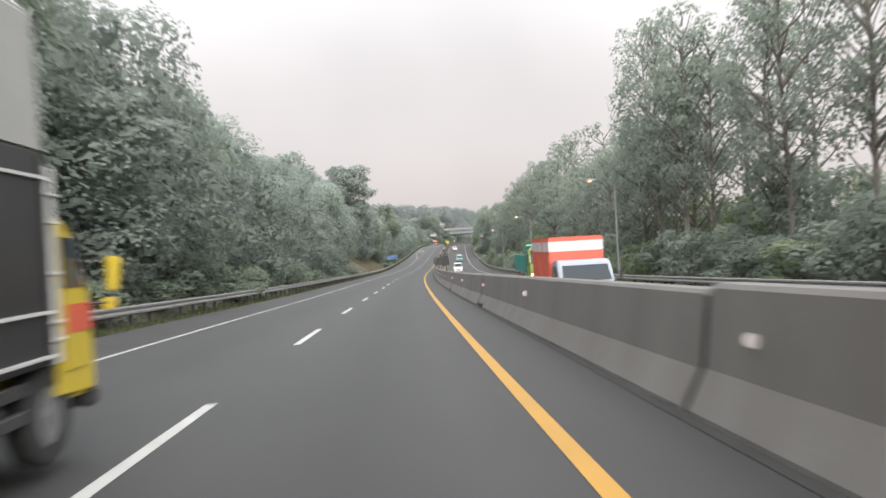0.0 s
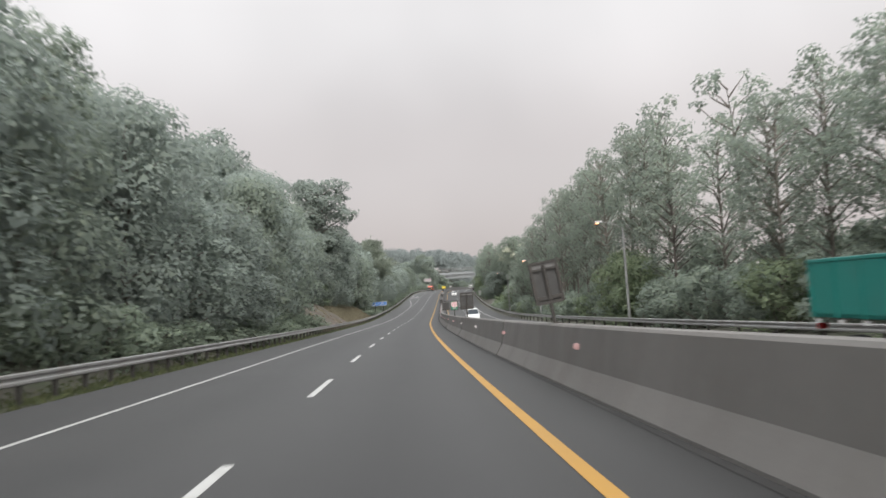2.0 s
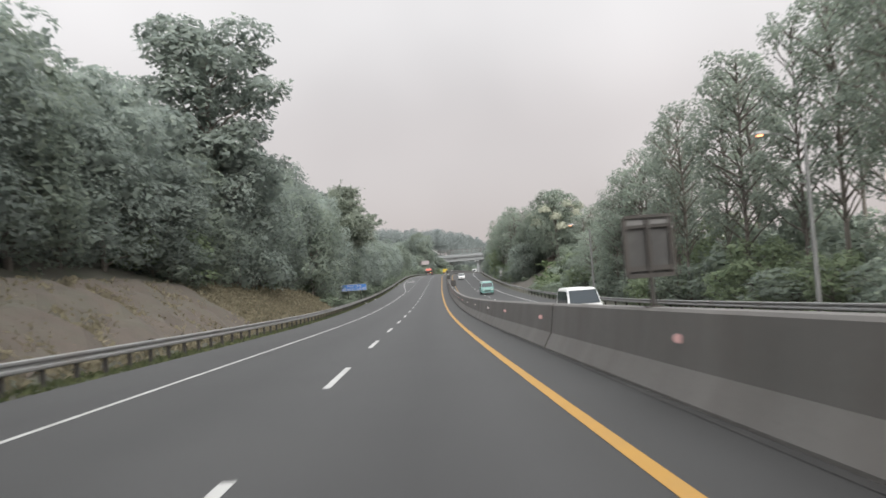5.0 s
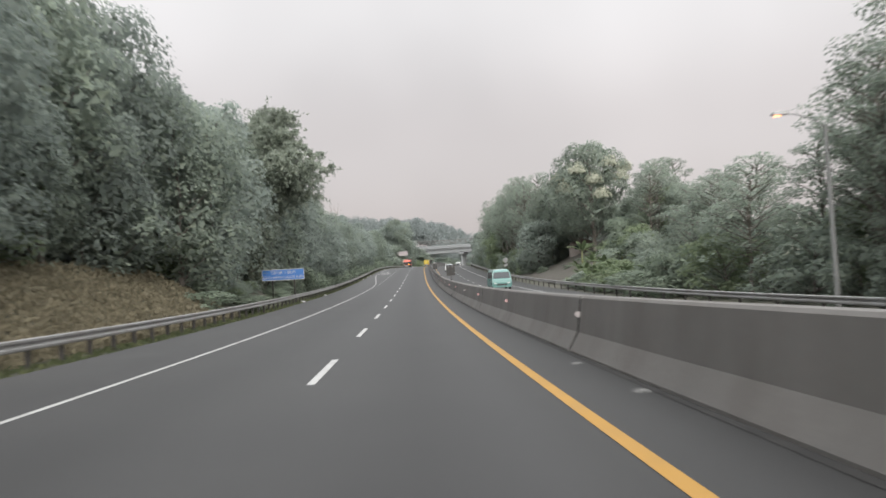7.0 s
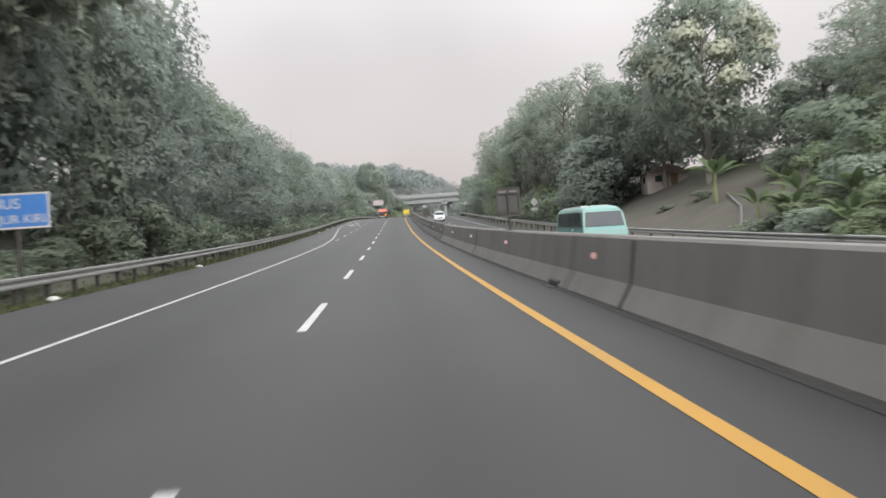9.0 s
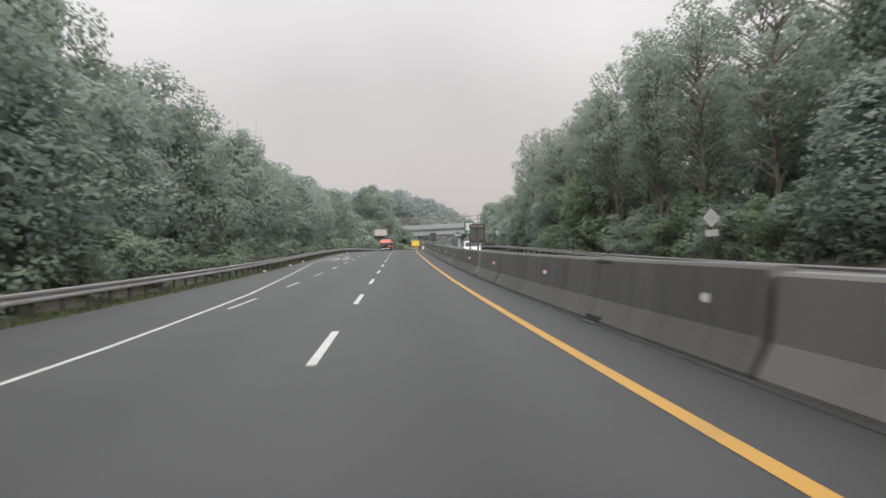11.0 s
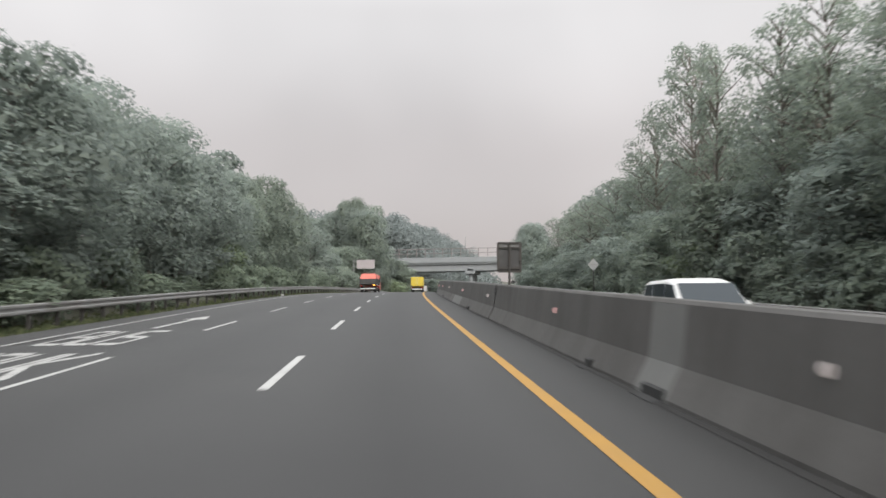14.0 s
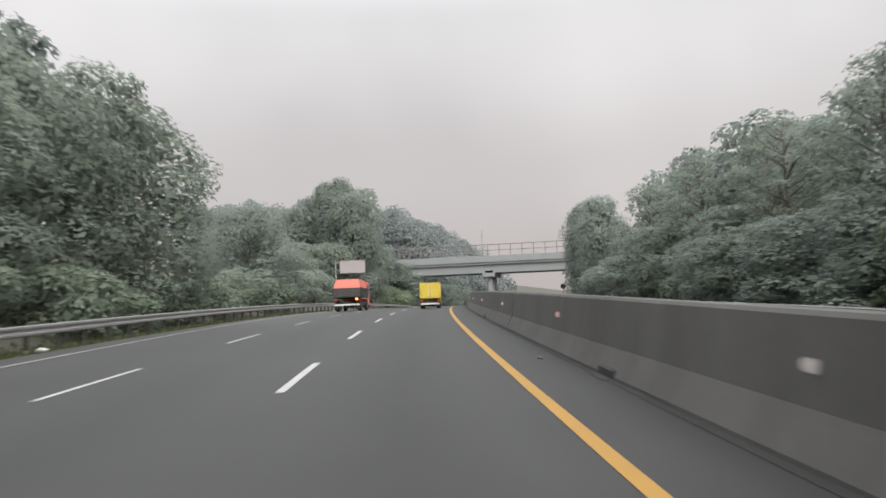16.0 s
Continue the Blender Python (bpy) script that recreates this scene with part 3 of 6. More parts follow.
def street_lamp(m):
    t = thing("street_lamp", m, "grey steel street lamp with one arm and lit sodium head", "street lamp", "street lamps")
    bm = bmesh.new()
    tube(bm, (0, 0, -0.4), (0, 0, 7.6), 0.12, 0.075, 12)
    part("pole", bm, POLE, t)
    part("base_plate", B((-0.2, 0.2, -0.2, 0.2, -0.05, 0.05), bevel=0.01), POLE, t)
    bm = bmesh.new()
    pts = [(0, 0, 7.5), (-0.5, 0, 7.85), (-1.1, 0, 8.05), (-1.6, 0, 8.12)]
    for a, b in zip(pts, pts[1:]):
        tube(bm, a, b, 0.025, n=8)
    part("arm", bm, POLE, t)
    head = part("lamp_head", hull([[(-1.5, y, 8.06), (-1.5, y, 8.2)] + [(-1.55, y * 0.6, 8.23)] + [(-2.05, y * 0.6, 8.2), (-2.1, y, 8.12), (-2.1, y, 8.06)] for y in (-0.13, 0.13)], 0.012), LAMP_HEAD, t)
    part("lens", B((-2.0, -1.75, -0.07, 0.07, 8.0, 8.062), bevel=0.02), LAMP_GLASS, head, "glowing orange lens")
    return t


lamp = street_lamp(M(60, 14.55, -0.75))
for s in (12.5, 107.7, 155.3, 202.2):
    copy_thing(lamp, M(s, 14.75 if s > 150 else 14.55, -0.75))

# ---- signs ----
SIGN_BACK = mat("sign_back", (0.04, 0.039, 0.038), 0.6, metal=0.2, vary=0.2, scale=3, dirt=(0.1, 0.1, 0.095), dirt_amount=0.4, dirt_scale=2)
SIGN_STRIP = mat("sign_back_strip", (0.12, 0.118, 0.115), 0.6, metal=0.1, vary=0.15, scale=3)
SIGN_BACK_LIGHT = mat("sign_back_bare", (0.27, 0.27, 0.265), 0.6, metal=0.1, vary=0.12, scale=3)
SIGN_WHITE = mat("sign_white", (0.36, 0.345, 0.34), 0.45, vary=0.06, scale=3)
SIGN_GREEN = mat("sign_green", (0.02, 0.20, 0.11), 0.45, vary=0.08, scale=3)
SIGN_BLUE = mat("sign_blue", (0.038, 0.125, 0.33), 0.45, vary=0.08, scale=3)
SIGN_BLACK = mat("sign_black", (0.03, 0.03, 0.03), 0.5, vary=0.05)




def text_mesh(text, size, align):
    cu = bpy.data.curves.new("letter", "FONT")
    cu.body, cu.size, cu.align_x, cu.align_y, cu.extrude = text, size, align, "CENTER", 0.002
    tmp = new("letter", cu)
    dg = bpy.context.evaluated_depsgraph_get()
    me = bpy.data.meshes.new_from_object(tmp.evaluated_get(dg))
    bpy.data.objects.remove(tmp)
    xs = [v.co.x for v in me.vertices]
    return me, min(xs, default=0.0), max(xs, default=0.0)


def words(text, size, x, y, z, material, parent, wide=1.0):
    """A line of raised letters, each a part of its own, centred at (x, z)."""
    shift = text_mesh(text, size, "CENTER")[1] - text_mesh(text, size, "LEFT")[1]
    for i, ch in enumerate(text):
        if ch == " ":
            continue
        me, lo, hi = text_mesh(ch, size, "LEFT")
        off = text_mesh(text[:i + 1], size, "LEFT")[2] - hi + shift
        me.materials.clear()
        me.materials.append(material)
        ob = new("letter", me)
        ob.parent = parent
        ob.matrix_local = pose(x + off * wide, y, z, 90, 0, 0) @ Matrix.Diagonal((wide, 1, 1, 1))


def sign_post(bm_h, t, r=0.04, x=0.0, y=0.0, z0=0.0):
    bm = bmesh.new()
    tube(bm, (x, y, z0), (x, y, bm_h), r, n=10)
    part("post", bm, STEEL_DARK, t)


def median_back(s, lean=0.0, w=0.71, z0=0.48, z1=1.38):
    m = M(s, 1.75, 1.12) @ pose(0, 0, 0, 0, lean, 0)
    t = thing("median_sign", m, "back of a dark sign panel on a post above the barrier", "sign", "median sign backs")
    sign_post(z1 - 0.05, t)
    part("foot_plate", B((-0.12, 0.12, -0.1, 0.1, 0, 0.02)), STEEL_DARK, t)
    panel = part("panel", B((-w / 2, w / 2, 0.04, 0.06, z0, z1), bevel=0.006, seg=1), SIGN_BACK, t)
    part("rim", B((-w / 2 - .03, -w / 2 + .03, -0.03, 0.065, z0, z1), (w / 2 - .03, w / 2 + .03, -0.03, 0.065, z0, z1), (-w / 2, w / 2, -0.03, 0.065, z1 - .02, z1 + .03), (-w / 2, w / 2, -0.03, 0.065, z0 - .03, z0 + .03)), STEEL_DARK, panel)
    part("top_strip", B((-w / 2 + .03, w / 2 - .03, 0.01, 0.038, z1 - 0.12, z1 - 0.03)), SIGN_STRIP, panel, "paler strip along the top")
    part("cross_bar", B((-w / 2 + .03, w / 2 - .03, -0.01, 0.035, z1 - 0.17, z1 - 0.13)), STEEL_DARK, panel)
    part("cross_bar", B((-w / 2 + .03, w / 2 - .03, -0.01, 0.035, z0 + 0.07, z0 + 0.15)), STEEL_DARK, panel)
    return t


median_back(66.0, lean=-8.0, w=0.6)
median_back(94.6, lean=1.0)
median_back(134.0)
median_back(246.5, lean=-1.0, z1=1.35)
median_back(310.9)
median_back(367.0, lean=0.5)


SIGN_PINK = mat("sign_pale_pink", (0.52, 0.36, 0.37), 0.5, vary=0.08)
SIGN_CRIMSON = mat("sign_crimson", (0.16, 0.03, 0.035), 0.5, vary=0.1)


def km_sign(s, metres, z0, z1, w, ink):
    t = thing("kilometre_sign", M(s, 1.75, 1.12), "white and green kilometre sign in a dark frame on the barrier", "sign", "kilometre signs")
    sign_post(z1 - 0.1, t, 0.035, y=0.03)
    h = z1 - z0
    part("foot_plate", B((-0.1, 0.1, -0.08, 0.1, 0, 0.02)), STEEL_DARK, t)
    panel = part("panel", B((-w / 2, w / 2, -0.03, 0.0, z0, z1), bevel=0.006, seg=1), SIGN_GREEN, t)
    part("face", B((-w / 2 + .065, w / 2 - .065, -0.036, -0.03, z0 + h * 0.36, z1 - 0.065)), SIGN_PINK if ink == SIGN_CRIMSON else SIGN_WHITE, panel)
    part("green_field", B((-w / 2 + .05, w / 2 - .05, -0.036, -0.03, z0 + 0.06, z0 + h * 0.34)), mat("sign_green_bright", (0.015, 0.11, 0.065), 0.4, vary=0.06), panel)
    part("frame_edge", B((-w / 2 - .025, -w / 2 + .035, -0.045, 0.02, z0, z1), (w / 2 - .035, w / 2 + .025, -0.045, 0.02, z0, z1), (-w / 2, w / 2, -0.045, 0.02, z1 - .035, z1 + .025), (-w / 2, w / 2, -0.045, 0.02, z0 - .025, z0 + .035), bevel=0.008, seg=1), SIGN_BLACK, panel)
    words("KM", 0.15, 0, -0.038, z0 + h * 0.83, ink, panel)
    words("113", 0.26 if ink == SIGN_CRIMSON else 0.31, 0, -0.038, z0 + h * 0.55, ink, panel)
    words(metres, 0.19, 0, -0.038, z0 + h * 0.21, SIGN_WHITE, panel)
    return t


km_sign(110.6, "400", 0.45, 1.14, 0.56, SIGN_CRIMSON)
km_sign(315.6, "200", 0.90, 1.65, 0.53, SIGN_BLACK)


def blue_sign():
    t = thing("lane_sign", M(242.9, -13.2, 0.0), "blue lane direction sign with white words behind the rail", "sign")
    sign_post(3.0, t, 0.06, x=-0.95, y=0.08, z0=-0.3)
    sign_post(3.0, t, 0.06, x=0.95, y=0.08, z0=-0.3)
    panel = part("panel", B((-1.86, 1.86, 0.0, 0.03, 2.05, 3.02), bevel=0.01, seg=1), SIGN_BLUE, t)
    part("border", B((-1.86, -1.81, -0.006, 0.0, 2.05, 3.02), (1.81, 1.86, -0.006, 0.0, 2.05, 3.02), (-1.81, 1.81, -0.006, 0, 2.97, 3.02), (-1.81, 1.81, -0.006, 0, 2.05, 2.10)), SIGN_WHITE, panel)
    words("TRUK / BUS", 0.40, 0, -0.004, 2.72, SIGN_WHITE, panel, 1.06)
    words("GUNAKAN LAJUR KIRI", 0.33, 0, -0.004, 2.30, SIGN_WHITE, panel, 1.06)


blue_sign()


def diamond_back(s, plate):
    t = thing("warning_sign", M(s, 14.0, -0.6), "bare metal back of a diamond warning sign on the far verge", "sign", "diamond sign backs")
    sign_post(3.3, t, 0.035, y=0.04)
    vs = [(0, 2.45), (0.46, 2.98), (0, 3.5), (-0.46, 2.98)]
    panel = part("panel", hull([[(x, y, z) for x, z in vs] for y in (0.0, 0.02)]), SIGN_BACK_LIGHT, t)
    part("stiffener", B((-0.25, 0.25, -0.03, 0.0, 2.95, 3.0)), STEEL, panel)
    if plate:
        part("sub_plate", B((-0.36, 0.36, 0.0, 0.02, 2.02, 2.36)), SIGN_BACK_LIGHT, t)


diamond_back(310.9, True)
diamond_back(407.8, False)
t = thing("round_sign", M(498.0, 13.6, -0.5), "small dark round sign on a thin post by the far verge", "sign")
sign_post(2.6, t, 0.03)
bm = bmesh.new()
tube(bm, (0, -0.03, 2.6), (0, -0.05, 2.6), 0.36, n=20)
part("panel", bm, SIGN_BACK, t)
t = thing("marker_sign", M(520.0, -5.6, 0.0), "small white and red marker sign at the bridge pier", "sign")
sign_post(1.4, t, 0.04)
part("panel", B((-0.4, 0.4, -0.06, -0.04, 1.0, 2.2), bevel=0.01, seg=1), SIGN_WHITE, t)

t = thing("gantry_sign", M(505.0, -16.1, 0.0), "pale roadside sign board on a single side mast", "sign")
bm = bmesh.new()
tube(bm, (-2.5, 0, -1), (-2.5, 0, 7.3), 0.14, 0.11, 12)
part("mast", bm, POLE, t)
for z in (5.8, 6.9):
    bm = bmesh.new()
    tube(bm, (-2.5, 0, z), (1.5, 0, z), 0.06, n=8)
    part("arm", bm, POLE, t)
panel = part("board", B((-1.85, 1.85, -0.16, -0.08, 5.4, 7.15), bevel=0.02, seg=1), mat("pale_board", (0.27, 0.24, 0.24), 0.5, vary=0.08, scale=1), t)
part("rim", B((-1.88, 1.88, -0.18, -0.06, 7.13, 7.2), (-1.88, 1.88, -0.18, -0.06, 5.35, 5.42)), STEEL, panel)

# ---- overpass ----
ov = thing("overpass", M(572.0, 0.0, 0.0, -4.0), "grey concrete road bridge over the motorway with a steel railing", "bridge")
part("deck", B((-75, 75, 0.0, 10.0, 10.1, 11.0), (-75, 75, -0.3, 0.15, 10.6, 12.1), bevel=0.05, seg=1), CONCRETE_BRIDGE, ov)
for y in (0.9, 3.6, 6.3, 9.0):
    part("girder", B((-75, -0.9, y - .35, y + .35, 8.2, 10.1), (0.9, 75, y - .35, y + .35, 8.2, 10.1), (-0.9, 0.9, y - .35, y + .35, 8.7, 10.1), bevel=0.04, seg=1), CONCRETE_BRIDGE, ov)
part("pier_cap", B((-1.4, 1.4, -0.2, 10.2, 7.3, 8.2), bevel=0.06, seg=1), CONCRETE_BRIDGE, ov)
for y in (1.5, 5.0, 8.5):
    bm = bmesh.new()
    tube(bm, (0, y, -3.0), (0, y, 7.3), 0.6, n=18)
    part("pier", bm, CONCRETE_BRIDGE, ov)
part("abutment", B((-26.5, -22.5, -0.5, 10.5, -4, 9.9), bevel=0.1, seg=1), CONCRETE_BRIDGE, ov)
part("abutment", B((27, 31, -0.5, 10.5, -8, 9.9), bevel=0.1, seg=1), CONCRETE_BRIDGE, ov)
RAIL_RED = mat("faded_rail_paint", (0.17, 0.15, 0.145), 0.6, metal=0.2, vary=0.15, scale=1)
rl = part("railing", T(((-75, -0.1, 14.6), (75, -0.1, 14.6), 0.10), ((-75, -0.1, 13.3), (75, -0.1, 13.3), 0.08), n=8), RAIL_RED, ov, "thin steel railing")
bar_mesh = mesh_of(B((-0.09, 0.09, -0.19, -0.01, 12.1, 14.6)), "baluster", [RAIL_RED])
for k in range(-28, 29):
    o = new("baluster", bar_mesh)
    o.parent = rl
    o.matrix_local = pose(k * 2.6, 0, 0)
bm = bmesh.new()
tube(bm, (-1.3, 0.5, 11.0), (-1.3, 0.5, 17.9), 0.1, 0.07, 8)
tube(bm, (-1.3, 0.5, 17.8), (-1.3, 1.6, 18.3), 0.05, n=8)
part("lamp_post", bm, POLE, ov)


# ---- vehicles ----
def paint(name, c, rough=0.35, dirty=0.35):
    return mat(name, c, rough, vary=0.07, scale=1.5, fine=12, dirt=tuple(0.55 * x + 0.04 for x in c), dirt_amount=dirty, dirt_scale=1.2, spec=0.5)


YELLOW = paint("yellow_paint", (0.44, 0.33, 0.03))
BLACK = paint("black_paint", (0.018, 0.018, 0.02), 0.4, 0.3)
TARP_GREY = mat("grey_tarpaulin", (0.26, 0.26, 0.25), 0.7, vary=0.15, scale=1.5, fine=10, bump=0.3)
LIME = paint("lime_paint", (0.17, 0.225, 0.05))
TEAL = paint("teal_paint", (0.02, 0.18, 0.155))
MINT = paint("mint_paint", (0.10, 0.205, 0.19))
RED = paint("red_paint", (0.50, 0.085, 0.05))
RED_TARP = mat("red_tarpaulin", (0.45, 0.12, 0.09), 0.7, vary=0.12, scale=2, fine=10)
WHITE = paint("white_paint", (0.52, 0.52, 0.515), 0.3, 0.15)
PALE = paint("pale_grey_paint", (0.22, 0.235, 0.28))
SILVER = paint("silver_trim", (0.45, 0.45, 0.44), 0.35)
RUBBER_M = mat("tyre_rubber", (0.022, 0.022, 0.022), 0.85, vary=0.2, scale=6)
RIM = mat("steel_rim", (0.20, 0.20, 0.20), 0.5, metal=0.5, vary=0.2, scale=6)
CHASSIS = mat("chassis_dark", (0.03, 0.03, 0.03), 0.7, vary=0.25, scale=3, dirt=(0.08, 0.07, 0.06), dirt_amount=0.5)
WINDOW = glass_mat("dark_glass", (0.035, 0.042, 0.048))
HEAD = lamp_mat("headlight_on", (1.0, 0.76, 0.45), 6.0)
HEAD_OFF = glass_mat("headlight_off", (0.6, 0.6, 0.58), 0.1)
TAIL = glass_mat("tail_lamp", (0.32, 0.02, 0.02), 0.2)
BRAKE = lamp_mat("indicator_on", (1.0, 0.36, 0.05), 5.0)
PLATE = mat("blank_plate", (0.03, 0.03, 0.03), 0.5, vary=0.1)


def wheel(t, x, y, r=0.38, w=0.22):
    bm = bmesh.new()
    n = 20
    prof = [(-w / 2, r * 0.6), (-w / 2, r * 0.93), (-w / 2 + 0.03, r), (w / 2 - 0.03, r), (w / 2, r * 0.93), (w / 2, r * 0.6)]
    rings = [[bm.verts.new((x + a, y + b * math.cos(2 * math.pi * i / n), r + b * math.sin(2 * math.pi * i / n))) for a, b in prof] for i in range(n)]
    for i in range(n):
        for j in range(len(prof)):
            bm.faces.new((rings[i][j], rings[i][(j + 1) % 6], rings[(i + 1) % n][(j + 1) % 6], rings[(i + 1) % n][j]))
    bmesh.ops.recalc_face_normals(bm, faces=bm.faces[:])
    ty = part("wheel", bm, RUBBER_M, t)
    bm = bmesh.new()
    tube(bm, (x - w * 0.42, y, r), (x + w * 0.42, y, r), r * 0.6, n=16)
    tube(bm, (x - w * 0.5, y, r), (x + w * 0.5, y, r), r * 0.2, n=10)
    part("rim", bm, RIM, ty)


def truck(name, m, label, L, W, z_floor, z_box, cab_len, cab_z, cab_paint, box_paint, rim_r=0.40, lights=False, kind="box", box_top=None, group="", axle=0.82, sill=0.98):
    """A forward-control lorry; origin at the middle of its rear end on the road, y to the front."""
    t = thing(name, m, label, "truck", group)
    h = W / 2
    y_c = L - cab_len
    part("chassis", B((-0.42, 0.42, 0.3, L - 0.3, rim_r * 1.1, rim_r * 1.1 + 0.22), (-h * 0.9, h * 0.9, 1.0, y_c - 0.8, rim_r + 0.1, rim_r + 0.3), bevel=0.02, seg=1), CHASSIS, t)
    prof = [(y_c + 0.03, rim_r + 0.08), (L - 0.02, rim_r + 0.02), (L, rim_r + 0.35), (L - 0.05, rim_r + sill - 0.03), (L - 0.42, cab_z - 0.12), (L - 0.6, cab_z), (y_c + 0.12, cab_z), (y_c + 0.03, cab_z - 0.12)]
    cab = part("cab", side_hull(prof, -h * 0.94, h * 0.94, 0.05), cab_paint, t)
    zw = rim_r + sill
    part("windscreen", hull([[(-h * 0.84, L - 0.02, zw), (h * 0.84, L - 0.02, zw), (h * 0.80, L - 0.37, cab_z - 0.16), (-h * 0.80, L - 0.37, cab_z - 0.16)],
                             [(-h * 0.84, L - 0.08, zw), (h * 0.84, L - 0.08, zw), (h * 0.80, L - 0.43, cab_z - 0.16), (-h * 0.80, L - 0.43, cab_z - 0.16)]]), WINDOW, cab)
    for sx in (-1, 1):
        x = sx * h * 0.945
        door = part("door", hull([[(x, y_c + 0.22, rim_r + 0.3), (x, L - 0.28, rim_r + 0.3), (x, L - 0.22, zw), (x, L - 0.55, cab_z - 0.12), (x, y_c + 0.22, cab_z - 0.12)],
                                  [(x + sx * 0.012, y_c + 0.22, rim_r + 0.3), (x + sx * 0.012, L - 0.28, rim_r + 0.3), (x + sx * 0.012, L - 0.22, zw), (x + sx * 0.012, L - 0.55, cab_z - 0.12), (x + sx * 0.012, y_c + 0.22, cab_z - 0.12)]]), cab_paint, cab)
        xo = x + sx * 0.012
        part("side_window", hull([[(xo, y_c + 0.24 * cab_len, zw), (xo, L - 0.26 * cab_len, zw), (xo, L - 0.45 * cab_len, cab_z - 0.2), (xo, y_c + 0.24 * cab_len, cab_z - 0.2)],
                                  [(xo + sx * 0.008, y_c + 0.24 * cab_len, zw), (xo + sx * 0.008, L - 0.26 * cab_len, zw), (xo + sx * 0.008, L - 0.45 * cab_len, cab_z - 0.2), (xo + sx * 0.008, y_c + 0.24 * cab_len, cab_z - 0.2)]]), WINDOW, door)
        mi = part("mirror", hull([[(sx * (h + 0.15) - 0.05, y, zw - 0.06), (sx * (h + 0.15) + 0.04, y, zw - 0.06), (sx * (h + 0.17) + 0.06, y, zw + 0.24), (sx * (h + 0.17) - 0.06, y, zw + 0.26)] for y in (L - 0.09, L - 0.02)], 0.015), cab_paint if name == "box_truck" else CHASSIS, cab)
        bm = bmesh.new()
        tube(bm, (x, L - 0.15, zw - 0.16), (sx * (h + 0.13), L - 0.06, zw - 0.16), 0.015, n=6)
        tube(bm, (sx * (h + 0.13), L - 0.06, zw - 0.16), (sx * (h + 0.13), L - 0.06, zw - 0.05), 0.015, n=6)
        part("mirror_arm", bm, CHASSIS, mi)
        bm = bmesh.new()
        tube(bm, (sx * (h + 0.11), L - 0.09, zw - 0.17), (sx * (h + 0.11), L - 0.03, zw - 0.17), 0.06, n=12)
        part("round_mirror", bm, cab_paint if name == "box_truck" else CHASSIS, mi)
        part("headlight", B((sx * h * 0.62 - 0.16, sx * h * 0.62 + 0.16, L - 0.03, L + 0.025, rim_r + 0.14, rim_r + 0.32), bevel=0.02), HEAD if lights else HEAD_OFF, cab)
        part("tail_lamp", B((sx * h * 0.8 - 0.11, sx * h * 0.8 + 0.11, -0.04, 0.02, z_floor - 0.28, z_floor - 0.14), bevel=0.01), TAIL, t)
        part("mud_flap", B((sx * h * 0.72 - 0.2, sx * h * 0.72 + 0.2, 0.55, 0.57, 0.18, rim_r + 0.35)), RUBBER_M, t)
    part("grille", B((-h * 0.5, h * 0.5, L - 0.04, L + 0.012, rim_r + 0.42, rim_r + 0.78), bevel=0.01, seg=1), CHASSIS, cab)
    part("front_bumper", B((-h * 0.95, h * 0.95, L - 0.12, L + 0.03, rim_r - 0.10, rim_r + 0.08), bevel=0.03), CHASSIS, t)
    part("rear_bumper", B((-h * 0.9, h * 0.9, -0.04, 0.06, rim_r + 0.02, rim_r + 0.16), bevel=0.015), SILVER, t)
    part("rear_plate", B((-0.2, 0.2, -0.055, -0.042, rim_r + 0.2, rim_r + 0.32)), PLATE, t)
    wheel(t, -h * 0.82, L - cab_len * axle, rim_r)
    wheel(t, h * 0.82, L - cab_len * axle, rim_r)
    for yy in ((1.35, 2.45) if L > 8 else (1.15,)):
        for x in (-h * 0.80, h * 0.80):
            wheel(t, x, yy, rim_r, 0.36)
    y1 = y_c - 0.06
    if kind == "box":
        bx = part("cargo_box", B((-h, h, 0.0, y1, z_floor, z_box), bevel=0.03), box_paint, t)
        for sx in (-1, 1):
            for k in range(4):
                y = 0.1 + (y1 - 0.2) * k / 3
                part("rib", B((sx * h - 0.02, sx * h + 0.02, y - 0.03, y + 0.03, z_floor + 0.02, z_box - 0.03)), box_paint, bx)
        part("rear_door", B((-h + .05, -0.012, -0.022, 0.0, z_floor + .06, z_box - .07), (0.012, h - .05, -0.022, 0.0, z_floor + .06, z_box - .07), bevel=0.008, seg=1), box_paint, bx)
        part("door_bar", T(((-0.12, -0.035, z_floor + .1), (-0.12, -0.035, z_box - .1), 0.014), ((0.12, -0.035, z_floor + .1), (0.12, -0.035, z_box - .1), 0.014), n=6), SILVER, bx)
        part("hinge", B((-h + .03, -h + .12, -0.03, -0.02, z_floor + .3, z_floor + .36), (h - .12, h - .03, -0.03, -0.02, z_floor + .3, z_floor + .36)), CHASSIS, bx)
        if box_top:
            part("roof_cover", hull([[(-h + .02, 0.02, z_box), (h - .02, 0.02, z_box), (h - .02, y1 - .02, z_box), (-h + .02, y1 - .02, z_box)],
                                     [(-h * .86, 0.25, z_box + box_top[0]), (h * .86, 0.25, z_box + box_top[0]), (h * .86, y1 - .2, z_box + box_top[0]), (-h * .86, y1 - .2, z_box + box_top[0])]], 0.02), box_top[1], bx)
    else:
        bx = part("cargo_body", B((-h, h, 0, y1, z_floor, z_floor + 0.10), (-h, -h + .06, 0, y1, z_floor, z_box), (h - .06, h, 0, y1, z_floor, z_box), (-h, h, 0, .06, z_floor, z_box), (-h, h, y1 - .06, y1, z_floor, z_box + 0.25), bevel=0.012, seg=1), box_paint, t)
